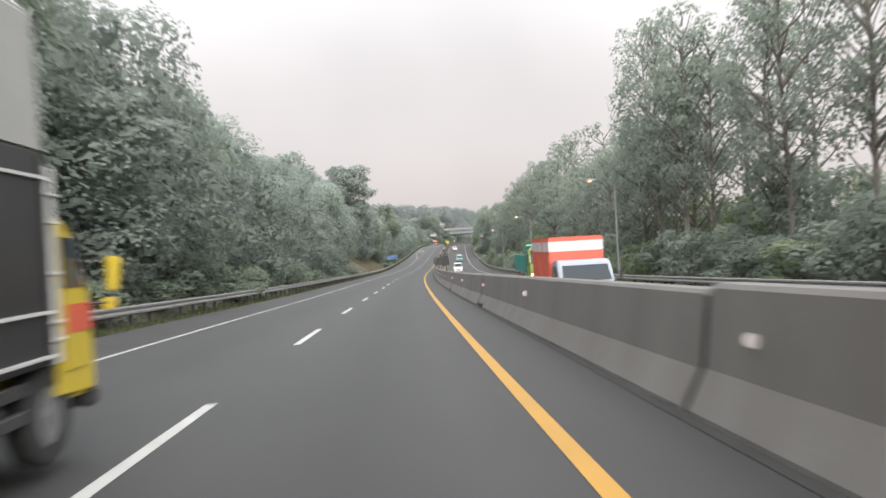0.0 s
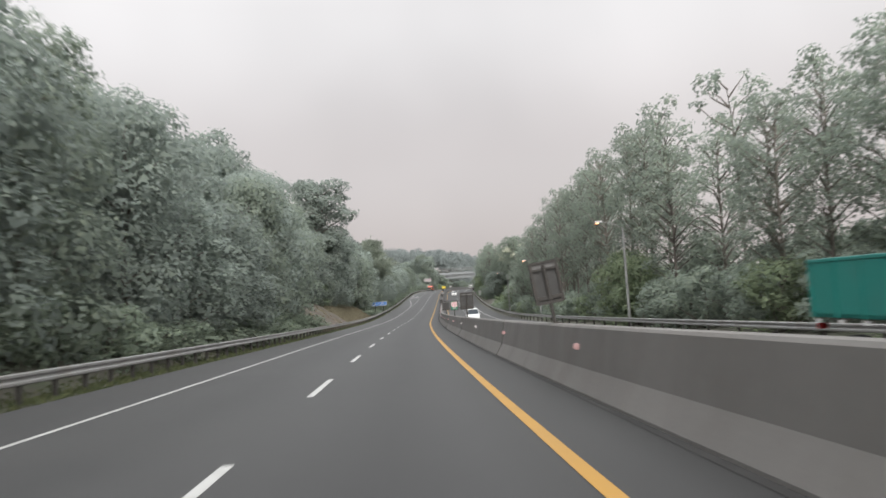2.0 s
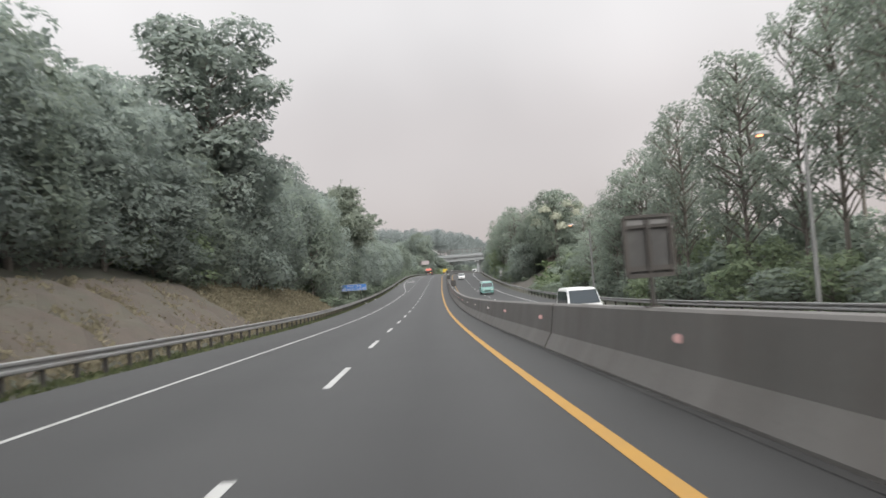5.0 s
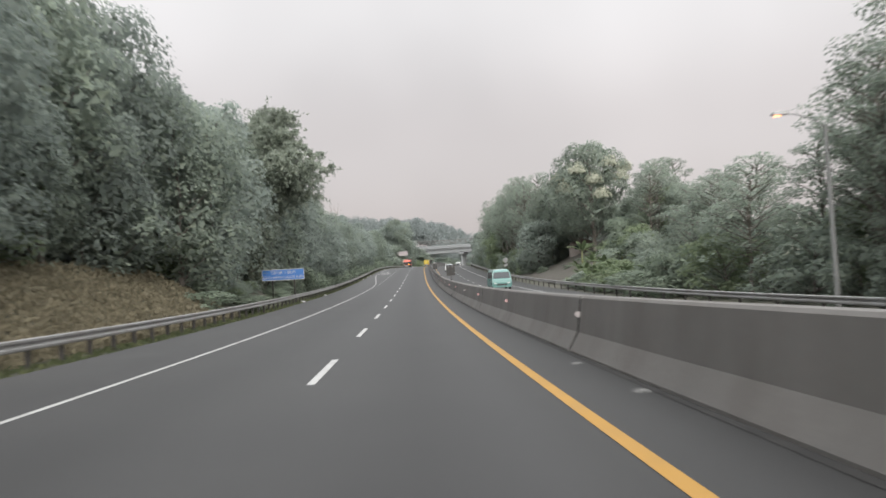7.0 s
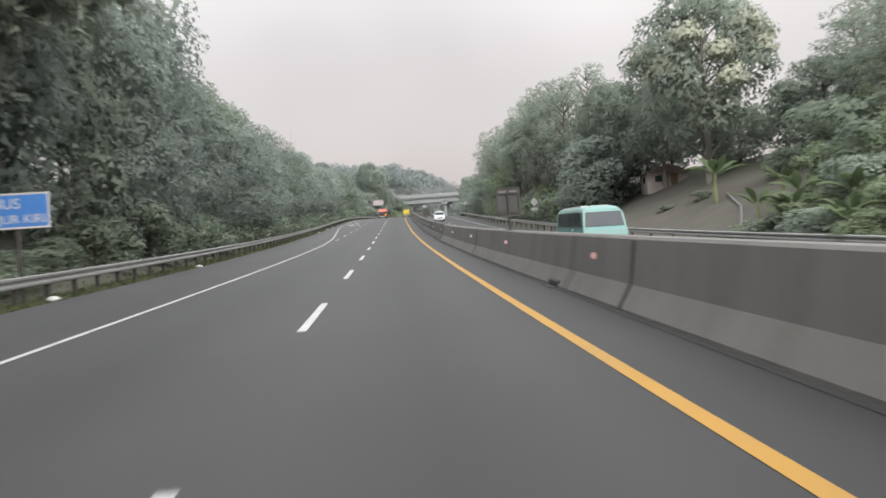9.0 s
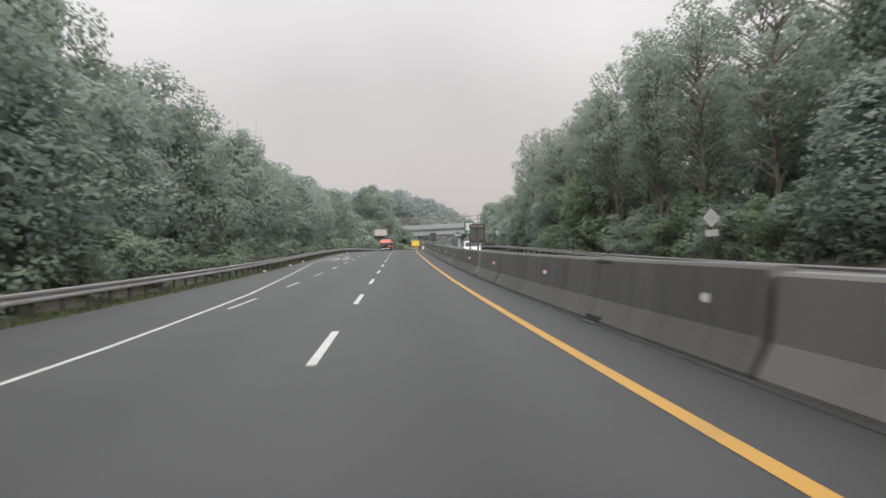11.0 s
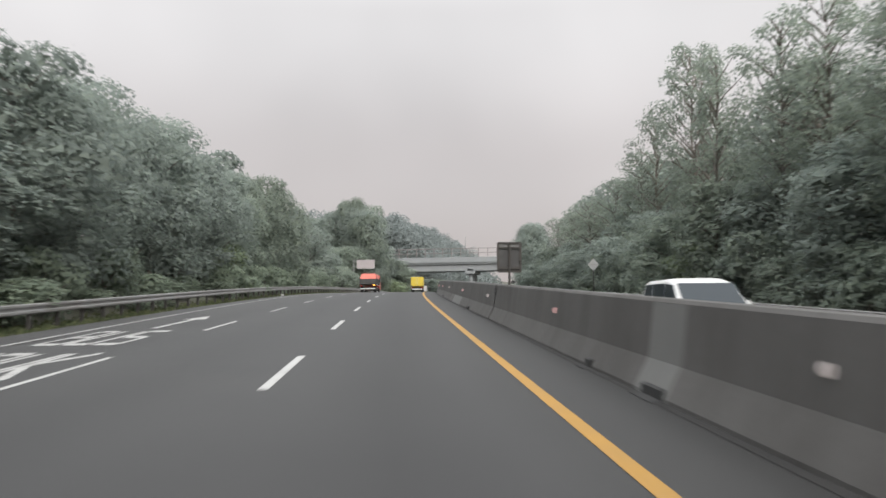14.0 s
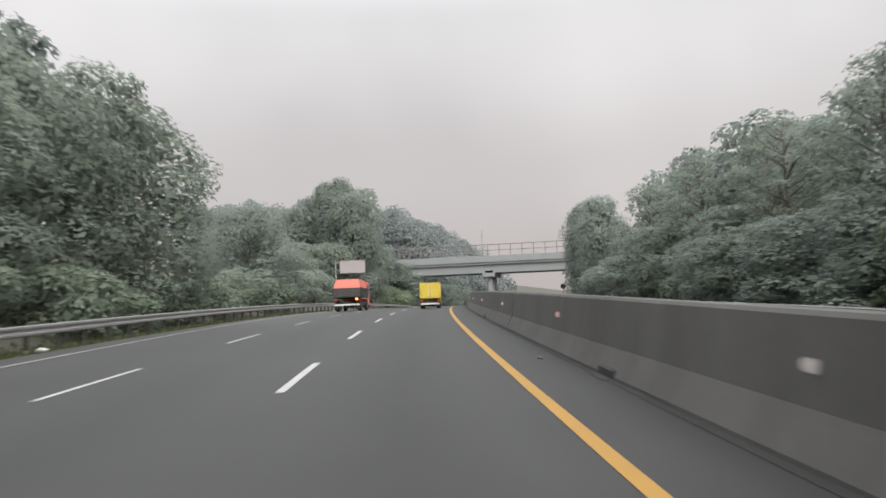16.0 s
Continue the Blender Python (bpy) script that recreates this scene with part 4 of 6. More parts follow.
        for sx in (-1, 1):
            for k in range(7):
                y = 0.1 + (y1 - 0.2) * k / 6
                part("rib", B((sx * h - 0.03, sx * h + 0.03, y - 0.035, y + 0.035, z_floor, z_box - 0.02)), box_paint, bx)
            part("top_rail", B((sx * (h - .03) - .05, sx * (h - .03) + .05, 0, y1, z_box - .02, z_box + .06), bevel=0.01, seg=1), box_paint, bx)
            for k in range(7):
                y = 0.3 + k * (y1 - .6) / 6
                part("side_reflector", B((sx * h - 0.012, sx * h + 0.012, y - .1, y + .1, z_floor - 0.12, z_floor - 0.03)), WHITE, bx)
        if box_top:
            part("tarpaulin", hull([[(-h + .02, 0.02, z_box), (h - .02, 0.02, z_box), (h - .02, y1 - .02, z_box), (-h + .02, y1 - .02, z_box)],
                                    [(-h * .8, 0.5, z_box + box_top[0]), (h * .8, 0.5, z_box + box_top[0]), (h * .8, y1 - .4, z_box + box_top[0]), (-h * .8, y1 - .4, z_box + box_top[0])]], 0.04), box_top[1], bx)
    return t, cab, bx


# small yellow lorry ahead in the fast lane
yt, yt_cab, yt_box = truck("delivery_truck", M(455.0, -1.70, 0.0), "small yellow delivery lorry seen from behind", 4.6, 1.64, 0.82, 2.10, 1.35, 1.86, YELLOW, YELLOW, 0.30)
# black and yellow box lorry being overtaken
bt, bt_cab, bt_box = truck("box_truck", M(1.47, -5.0, 0.0), "black box lorry with a yellow cab and a grey cover", 5.4, 2.05, 0.80, 2.45, 0.90, 2.0, YELLOW, BLACK, 0.40, box_top=None, axle=1.04)
part("tall_cover", hull([[(-1.0, 0.0, 2.45), (1.0, 0.0, 2.45), (1.0, 4.47, 2.45), (-1.0, 4.47, 2.45)], [(-0.98, 0.05, 3.55), (0.98, 0.05, 3.55), (0.98, 4.45, 3.55), (-0.98, 4.45, 3.55)],
                         [(-0.8, 0.3, 3.72), (0.8, 0.3, 3.72), (0.8, 4.3, 3.72), (-0.8, 4.3, 3.72)]], 0.03), TARP_GREY, bt_box, "grey tarpaulin cover")
part("trim_strip", B((1.02, 1.05, 0.1, 4.36, 1.20, 1.225), (1.02, 1.05, 0.1, 4.36, 2.24, 2.265), (1.02, 1.05, 0.1, 4.36, 0.86, 0.885)), SILVER, bt_box, "thin silver trim strips")
part("corner_strip", B((1.015, 1.045, 4.38, 4.50, 0.80, 2.34), bevel=0.008, seg=1), SILVER, bt_box, "bright metal corner strip")
for z_ in (0.98, 1.12, 1.5, 1.9, 2.12):
    part("corner_hinge", B((1.04, 1.06, 4.36, 4.53, z_, z_ + 0.02)), WHITE, bt_box)
part("side_guard", B((0.92, 0.98, 1.9, 4.0, 0.42, 0.52), (0.92, 0.98, 1.9, 4.0, 0.62, 0.72), bevel=0.01, seg=1), CHASSIS, bt)
part("door_stripe", B((0.975, 0.985, 4.78, 5.30, 1.00, 1.24)), RED, bt_cab, "orange red painted stripe")
# red tipper in the slow lane
rt, rt_cab, rt_box = truck("tipper_truck", M(456.5, -8.75, 0.0), "dark tipper lorry with a red tarpaulin in the slow lane", 7.2, 2.35, 1.15, 1.95, 1.8, 2.6, RED, CHASSIS, 0.46, kind="tipper", box_top=(0.75, RED_TARP))
part("indicator", B((0.75, 0.95, -0.05, -0.02, 0.95, 1.1), bevel=0.01), BRAKE, rt, "lit orange indicator")
# oncoming
gt, gt_cab, gt_box = truck("dump_truck", M(65.6, 8.6, opp(8.6), 180), "lime green lorry with a teal cargo body and lit headlamps", 8.2, 2.42, 1.35, 2.55, 2.0, 3.04, LIME, TEAL, 0.5, True, "tipper", sill=1.60)
for k in range(3):
    rng_ = random.Random(40 + k)
    bm = bmesh.new()
    pts_ = [(-1.12 + 0.28 * q, 6.05 + 0.13 * k + rng_.uniform(-.03, .03), 3.27 + 0.05 * (k == 1) + rng_.uniform(-.035, .035)) for q in range(9)]
    for a, b in zip(pts_, pts_[1:]):
        tube(bm, a, b, 0.085 + rng_.uniform(-.02, .02), 0.085, n=8)
    part("rolled_sheet", bm, TEAL, gt_box, "rolled teal tarpaulin")
for z_ in (3.10, 3.19):
    part("visor_bar", B((-1.06, 1.06, 7.66, 7.74, z_, z_ + 0.035), bevel=0.01, seg=1), SILVER, gt_cab, "pale bar over the windscreen")
part("mirror_bracket", T(((-1.1, 8.0, 2.75), (-1.38, 8.12, 2.70), 0.025), ((1.1, 8.0, 2.75), (1.38, 8.12, 2.70), 0.025), n=6), LIME, gt_cab)
part("headboard", B((-1.2, 1.2, 6.0, 6.1, 1.4, 3.14), bevel=0.02), TEAL, gt_box)
part("upper_grille", hull([[(-0.95, y, 1.30), (0.95, y, 1.30), (0.78, y, 1.74), (-0.78, y, 1.74)] for y in (8.12, 8.235)], 0.03), CHASSIS, gt_cab, "dark radiator grille")
for sx in (-1, 1):
    # second headlamp pair, set high to show over the barrier from the camera
    part("raised_headlamp", B((sx * 0.98 - 0.11, sx * 0.98 + 0.11, 8.14, 8.24, 1.12, 1.26), bevel=0.03), HEAD, gt_cab, "lit headlamp")
    part("screen_pillar", T(((sx * 1.03, 8.18, 2.08), (sx * 0.98, 7.80, 2.90), 0.045), n=8), CHASSIS, gt_cab, "dark windscreen pillar")
part("sun_visor", B((-1.08, 1.08, 7.74, 8.06, 2.90, 2.98), bevel=0.02), LIME, gt_cab)
for sx in (-1, 1):
    part("screen_mask", hull([[(sx * 1.02, y, 2.02), (sx * 0.55, y, 2.02), (sx * 0.98, y, 2.2)] for y in (8.185, 8.205)]), CHASSIS, gt_cab, "black corner under the windscreen")
part("emblem", T(((0, 8.23, 1.56), (0, 8.26, 1.56), 0.11), n=14), SILVER, gt_cab, "plain chrome disc")
part("slat", B((-0.86, 0.86, 8.235, 8.25, 1.43, 1.46), bevel=0.006, seg=1), SILVER, gt_cab)
pr, pr_cab, pr_box = truck("pickup_truck", M(31.0, 4.7, opp(4.7), 180), "small pale lorry with a tall red and white box", 5.4, 1.9, 0.85, 2.75, 1.6, 1.95, PALE, RED, 0.33)
for bx_ in ((-0.96, 0.96, 3.70, 3.745, 2.25, 2.6), (0.945, 0.962, 0.1, 3.7, 2.25, 2.6), (-0.962, -0.945, 0.1, 3.7, 2.25, 2.6)):
    part("box_band", B(bx_), SILVER, pr_box, "pale band along the top")


def car(name, m, label, L, W, prof, glass_side, screen, body_paint, wheel_y, r=0.31, category="car", belt=None, dome=0.09):
    """A car or van: side view (y, z), width W; origin at the middle of its rear end."""
    t = thing(name, m, label, category)
    h = W / 2
    zs = max(z for _, z in prof)
    secs = []
    for f, drop in ((-1, 1.0), (-0.94, 0.45), (-0.82, 0.12), (-0.5, 0.0), (0.5, 0.0), (0.82, 0.12), (0.94, 0.45), (1, 1.0)):
        secs.append([(h * f * (1 - 0.12 * max(0, (z - 0.95) / (zs - 0.95))), y, z - drop * (0.03 * (z > 0.6) + dome * (z > 0.9 * zs))) for y, z in prof])
    body = part("body", hull(secs, 0.03), body_paint, t)
    for sx in (-1, 1):
        k = 1 - 0.12 * (0.35)
        for poly in glass_side:
            part("side_window", hull([[(sx * (h * (1 - 0.12 * max(0, (z - 0.95) / (zs - 0.95))) + o), y, z) for y, z in poly] for o in (-0.02, 0.008)]), WINDOW, body)
        part("headlight", B((sx * h * 0.68 - 0.17, sx * h * 0.68 + 0.17, L - 0.16, L - 0.01, 0.62, 0.78), bevel=0.03), HEAD_OFF, t)
        part("tail_lamp", B((sx * h * 0.84 - 0.08, sx * h * 0.84 + 0.08, -0.01, 0.08, 0.75, 1.05), bevel=0.02), TAIL, t)
        part("mirror", B((sx * (h + 0.09) - 0.09, sx * (h + 0.09) + 0.09, L * 0.70, L * 0.70 + 0.09, 0.98, 1.12), bevel=0.03), body_paint, t)
        for y in wheel_y:
            wheel(t, sx * (h - 0.11), y, r, 0.2)
    (y0, z0), (y1, z1) = screen
    part("windscreen", hull([[(-h * 0.88, y0 + o, z0), (h * 0.88, y0 + o, z0), (h * 0.80, y1 + o, z1), (-h * 0.80, y1 + o, z1)] for o in (0.0, 0.03)]), WINDOW, body)
    part("grille", B((-h * 0.5, h * 0.5, L - 0.04, L + 0.012, 0.45, 0.62), bevel=0.01, seg=1), CHASSIS, t)
    part("front_bumper", B((-h * 0.93, h * 0.93, L - 0.12, L + 0.03, 0.24, 0.42), bevel=0.04), body_paint, t)
    if belt:
        part("belt", B((-h - .006, h + .006, 0.05, L - 0.2, belt[0], belt[1])), belt[2], t)
    return t


MPV = [(0.05, 0.25), (4.35, 0.25), (4.4, 0.55), (4.3, 0.85), (3.45, 1.02), (2.75, 1.60), (2.2, 1.70), (0.5, 1.68), (0.1, 1.15), (0.0, 0.7)]
car("white_car", M(364.2, 5.85, opp(5.85), 180), "white people carrier on the oncoming carriageway", 4.4, 1.74, MPV,
    [[(2.2, 1.08), (3.2, 1.08), (2.72, 1.52), (2.2, 1.56)], [(1.25, 1.08), (2.1, 1.08), (2.1, 1.57), (1.25, 1.57)], [(0.4, 1.1), (1.15, 1.08), (1.15, 1.57), (0.6, 1.55)]], ((3.44, 1.04), (2.80, 1.56)), WHITE, (0.8, 3.5))
VAN = [(0.03, 0.25), (4.1, 0.25), (4.15, 0.6), (4.05, 0.95), (3.75, 1.1), (3.15, 1.82), (2.8, 1.9), (0.25, 1.9), (0.05, 1.5), (0.0, 0.7)]
car("white_van", M(164.5, 6.0, opp(6.0), 180), "white van on the oncoming carriageway", 4.15, 1.66, VAN,
    [[(2.4, 1.12), (3.55, 1.12), (3.1, 1.7), (2.4, 1.74)], [(0.4, 1.12), (2.3, 1.12), (2.3, 1.74), (0.45, 1.74)]], ((3.74, 1.14), (3.2, 1.78)), WHITE, (0.75, 3.3), category="van")
BUSP = [(0.03, 0.35), (6.1, 0.35), (6.2, 0.75), (6.15, 1.05), (5.98, 1.2), (5.78, 1.88), (5.66, 2.0), (5.4, 2.1), (4.8, 2.16), (0.4, 2.16), (0.12, 2.08), (0.03, 1.9), (0.0, 0.9)]
mb = car("minibus", M(262.3, 7.5, opp(7.5), 180), "mint green minibus with a pale roof on the oncoming carriageway", 6.2, 2.05, BUSP,
         [[(4.6, 1.25), (5.6, 1.25), (5.4, 1.86), (4.6, 1.9)], [(3.2, 1.25), (4.5, 1.25), (4.5, 1.9), (3.2, 1.9)], [(1.8, 1.25), (3.1, 1.25), (3.1, 1.9), (1.8, 1.9)], [(0.4, 1.25), (1.7, 1.25), (1.7, 1.9), (0.5, 1.9)]],
         ((5.985, 1.19), (5.785, 1.86)), MINT, (1.2, 5.0), 0.38, "minibus", dome=0.2)
part("wiper", T(((-0.7, 6.02, 1.2), (-0.1, 5.97, 1.32), 0.012), ((0.1, 6.02, 1.2), (0.7, 5.97, 1.32), 0.012), n=6), CHASSIS, mb)
part("pale_roof", B((-0.66, 0.66, 0.35, 4.3, 2.14, 2.185), bevel=0.02), WHITE, mb, "cream white roof panel")
COACH = [(0.03, 0.4), (9.9, 0.4), (10.0, 1.0), (9.8, 2.6), (9.5, 3.2), (0.3, 3.25), (0.05, 2.9), (0.0, 1.0)]
co = car("coach", M(572.0, -1.8, 0.0), "red and white coach far ahead in the fast lane", 10.0, 2.45, COACH, [[(0.6, 1.7), (9.3, 1.7), (9.2, 2.7), (0.6, 2.7)]], ((9.9, 1.5), (9.7, 2.6)), WHITE, (2.2, 8.0), 0.48, "bus",
         belt=(0.9, 1.5, RED))
part("rear_window", B((-0.95, 0.95, -0.03, 0.03, 2.0, 2.8), bevel=0.02), WINDOW, co)


# ---- trees and plants ----
def leaves_mesh(name, centres, normals, size, material, shape=1.5, soft=None):
    """Many separate pointed leaves, each with its own tilt. size: metres, one for all or one each.
    soft: the leafy clump's own rounding at each leaf, which its shading follows."""
    n, c = len(centres), 3
    rng = np.random.default_rng(abs(hash_of(name)) % 100000)
    nr = normals / (np.linalg.norm(normals, axis=1, keepdims=True) + 1e-9)
    t = np.cross(nr, rng.normal(size=(n, 3)))
    t /= np.linalg.norm(t, axis=1, keepdims=True) + 1e-9
    b = np.cross(nr, t)
    s = np.reshape(size, (-1, 1)) * (0.65 + 0.7 * rng.random((n, 1)))
    v = np.empty((n, c, 3))
    v[:, 0] = centres + t * s * 0.62 * shape
    v[:, 1] = centres - t * s * 0.38 * shape + b * s * 0.52
    v[:, 2] = centres - t * s * 0.38 * shape - b * s * 0.52
    v, tri = v.reshape(-1, 3), np.arange(n * 3)
    me = bpy.data.meshes.new(name)
    me.vertices.add(len(v))
    me.vertices.foreach_set("co", v.reshape(-1))
    me.loops.add(len(tri))
    me.loops.foreach_set("vertex_index", tri.astype(np.int32))
    me.polygons.add(len(tri) // 3)
    me.polygons.foreach_set("loop_start", (np.arange(len(tri) // 3) * 3).astype(np.int32))
    me.update(calc_edges=True)
    if soft is not None:
        sn = soft / (np.linalg.norm(soft, axis=1, keepdims=True) + 1e-9) + 0.25 * nr
        sn = np.repeat(sn / (np.linalg.norm(sn, axis=1, keepdims=True) + 1e-9), c, axis=0)
        me.normals_split_custom_set_from_vertices(sn.tolist())
    me.materials.append(material)
    return me


def hash_of(text):
    h = 7
    for c in text:
        h = (h * 31 + ord(c)) % 1000003
    return h


def limb(bm, a, b, r0, r1, rng, segs=3, bend=0.12, n=6):
    a, b = Vector(a), Vector(b)
    prev = a
    ln = (b - a).length
    for i in range(1, segs + 1):
        f = i / segs
        p = a.lerp(b, f) + (Vector(rng.normal(size=3)) * bend * ln / segs if i < segs else Vector((0, 0, 0)))
        tube(bm, prev, p, r0 + (r1 - r0) * (i - 1) / segs, r0 + (r1 - r0) * f, n, cap=False)
        prev = p


def tree_meshes(name, seed, height, crown_from, radius, lobes, leaves, leaf_size, leaf, lobe_r=(1.1, 1.9), taper=0.5, trunk_r=0.17, shell=0.75, top_wide=0.5, inner=0.78, sprays=0):
    """A trunk with limbs, and a crown of leafy clumps at the limbs' ends."""
    rng = np.random.default_rng(seed)
    bm = bmesh.new()
    lean = rng.normal(size=2) * 0.25
    pts = [Vector((lean[0] * f * f + rng.normal() * 0.12 * f, lean[1] * f * f + rng.normal() * 0.12 * f, -0.8 + (height * 0.92 + 0.8) * f)) for f in np.linspace(0, 1, 8)]
    for i in range(7):
        tube(bm, pts[i], pts[i + 1], trunk_r * (1.15 - i / 7 * 0.95), trunk_r * (1.15 - (i + 1) / 7 * 0.95), 6, cap=False)
    cs, ns, wt = [], [], []
    for k in range(lobes):
        f = ((k + 0.5) / lobes) ** 0.9
        z = crown_from + (height - crown_from) * f
        prof = math.sin(math.pi * min(1, max(0.02, (f * (1 - top_wide * 0.35) + 0.12)))) ** taper
        ang = k * 2.399 + rng.normal() * 0.5
        d = radius * prof * (0.45 + 0.55 * rng.random())
        r = rng.uniform(*lobe_r) * (0.75 + 0.35 * prof)
        c = np.array([math.cos(ang) * d + lean[0] * f, math.sin(ang) * d + lean[1] * f, min(z, height - r * 0.55)])
        cs.append(c)
        wt.append(r)
        start = Vector((lean[0] * f * f, lean[1] * f * f, max(crown_from * 0.6, c[2] - d * 0.7 - 0.6)))
        if k % 2 == 0 or crown_from > 4:
            limb(bm, start, Vector(c), 0.05 + 0.02 * trunk_r * 10, 0.02, rng, 2, n=4)
    wt = np.array(wt)
    tries = leaves * 4
    which = rng.choice(lobes, size=tries, p=wt ** 2 / (wt ** 2).sum())
    dirs = rng.normal(size=(tries, 3))
    dirs /= np.linalg.norm(dirs, axis=1, keepdims=True)
    dirs[:, 2] = np.where((dirs[:, 2] < -0.2) & (rng.random(tries) < 0.5), -dirs[:, 2], dirs[:, 2])
    dirs[:, 2] *= 0.78
    rad = shell + (1.12 - shell) * rng.random(tries) ** 0.7
    lump = 1 + 0.16 * np.sin(dirs[:, 0] * 5 + which) * np.cos(dirs[:, 1] * 6 + which * 2)
    cen = np.array(cs)[which] + dirs * (rad * lump * wt[which])[:, None]
    # leaves grow where light reaches them: thin out those deep inside a neighbouring clump
    deep = np.zeros(tries)
    for c, r in zip(cs, wt):
        e_ = (cen - c) / np.array([1, 1, 0.78])
        deep += (np.linalg.norm(e_, axis=1) < r * inner) & (rng.random(tries) < 0.9)
    keep = np.flatnonzero(deep == 0)[:leaves]
    cen, dirs = cen[keep], dirs[keep]
    nor = dirs * 0.8 + rng.normal(size=(len(keep), 3)) * 0.42 + np.array([0, 0, 0.65])
    size = np.full(len(cen), leaf_size)
    if sprays:
        # oversized filler leaves inside each clump, added so its gaps look less dark
        m_ = lobes * sprays
        at = np.repeat(np.arange(lobes), sprays)
        d2 = rng.normal(size=(m_, 3))
        d2 /= np.linalg.norm(d2, axis=1, keepdims=True)
        cen = np.concatenate([cen, np.array(cs)[at] + d2 * np.array([1, 1, 0.78]) * (wt[at] * rng.uniform(0.66, 0.84, m_))[:, None]])
        nor = np.concatenate([nor, d2 + rng.normal(size=(m_, 3)) * 0.35])
        dirs = np.concatenate([dirs, d2])
        size = np.concatenate([size, np.minimum(wt[at] * 0.26, 0.36)])
    axis = cen - np.array([0, 0, crown_from + (height - crown_from) * 0.35])
    axis[:, 2] *= 0.5
    axis /= np.linalg.norm(axis, axis=1, keepdims=True) + 1e-9
    soft = dirs * 0.75 + axis * 0.7 + np.array([0, 0, 0.25])
    return mesh_of(bm, name + "_trunk", [BARK]), leaves_mesh(name + "_crown", cen, nor, size, leaf, soft=soft)


def plant(kind, meshes, m, label, category, group, parts=("trunk", "crown")):
    t = new(kind, None)
    t.matrix_world = m
    t.empty_display_size = 0.3
    tagged(t, label, category, group)
    for nm, me in zip(parts, meshes):
        o = new(nm, me)
        o.parent = t
    return t


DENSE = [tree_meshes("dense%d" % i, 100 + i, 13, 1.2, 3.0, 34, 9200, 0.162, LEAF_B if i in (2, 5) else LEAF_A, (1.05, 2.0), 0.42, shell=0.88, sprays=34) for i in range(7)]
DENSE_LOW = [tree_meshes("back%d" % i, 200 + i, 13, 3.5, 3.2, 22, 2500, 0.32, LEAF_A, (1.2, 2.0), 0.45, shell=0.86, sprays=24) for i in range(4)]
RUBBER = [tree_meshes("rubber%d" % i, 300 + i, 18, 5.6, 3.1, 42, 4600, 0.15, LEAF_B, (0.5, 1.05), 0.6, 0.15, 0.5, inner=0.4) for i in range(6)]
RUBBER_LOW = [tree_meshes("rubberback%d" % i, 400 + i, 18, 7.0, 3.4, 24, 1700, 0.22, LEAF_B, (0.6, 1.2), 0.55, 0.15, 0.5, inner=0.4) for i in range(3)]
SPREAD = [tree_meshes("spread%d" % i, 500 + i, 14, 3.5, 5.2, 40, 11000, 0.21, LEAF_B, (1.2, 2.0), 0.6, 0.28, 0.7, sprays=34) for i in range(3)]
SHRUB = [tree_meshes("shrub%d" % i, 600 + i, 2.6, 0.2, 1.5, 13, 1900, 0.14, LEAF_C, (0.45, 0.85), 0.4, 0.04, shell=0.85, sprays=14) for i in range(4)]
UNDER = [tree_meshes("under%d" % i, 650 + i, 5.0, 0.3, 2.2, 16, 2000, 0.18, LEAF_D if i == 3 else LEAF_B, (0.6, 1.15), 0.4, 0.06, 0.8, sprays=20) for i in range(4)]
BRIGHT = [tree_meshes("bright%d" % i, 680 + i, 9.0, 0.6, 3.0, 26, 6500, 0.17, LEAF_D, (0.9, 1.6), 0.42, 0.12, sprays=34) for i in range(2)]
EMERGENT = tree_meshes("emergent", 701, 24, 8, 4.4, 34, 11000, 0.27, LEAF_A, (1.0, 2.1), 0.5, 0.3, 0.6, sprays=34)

rnd = random.Random(11)


def put(kind, variants, s, lat, height, base, label, group, spread=None):
    me = variants[rnd.randrange(len(variants))]
    k = height / (base + 0.8)
    w = spread or k
    h = hill(s, lat) - 0.3
    p = P(s, lat, h)
    plant(kind, me, pose(p.x, p.y, p.z, 0, 0, rnd.uniform(0, 360)) @ Matrix.Diagonal((w, w, k, 1)), label, "shrub" if kind in ("shrub", "bush") else "tree", group)


def top_left(s, lat):
    """Height of the canopy over the road on the left slope."""
    a = np.interp(s, [-60, 45, 60, 85, 109, 124, 133, 150, 175, 215, 224, 233, 242, 256, 270, 290, 310, 340, 350, 359, 369, 385, 405, 420, 434, 450, 480, 520, 560, 640],
                  [15.5, 16.0, 13.8, 15.2, 15.0, 18.0, 16.6, 14.3, 14.5, 16.6, 16.4, 15.0, 16.2, 17.2, 16.0, 15.2, 13.2, 12.6, 11.2, 11.6, 10.8, 11.6, 11.6, 12.2, 13.4, 12.0, 13, 15, 15, 15])
    return float(a) * (1 + 0.043 * (-lat - 16))


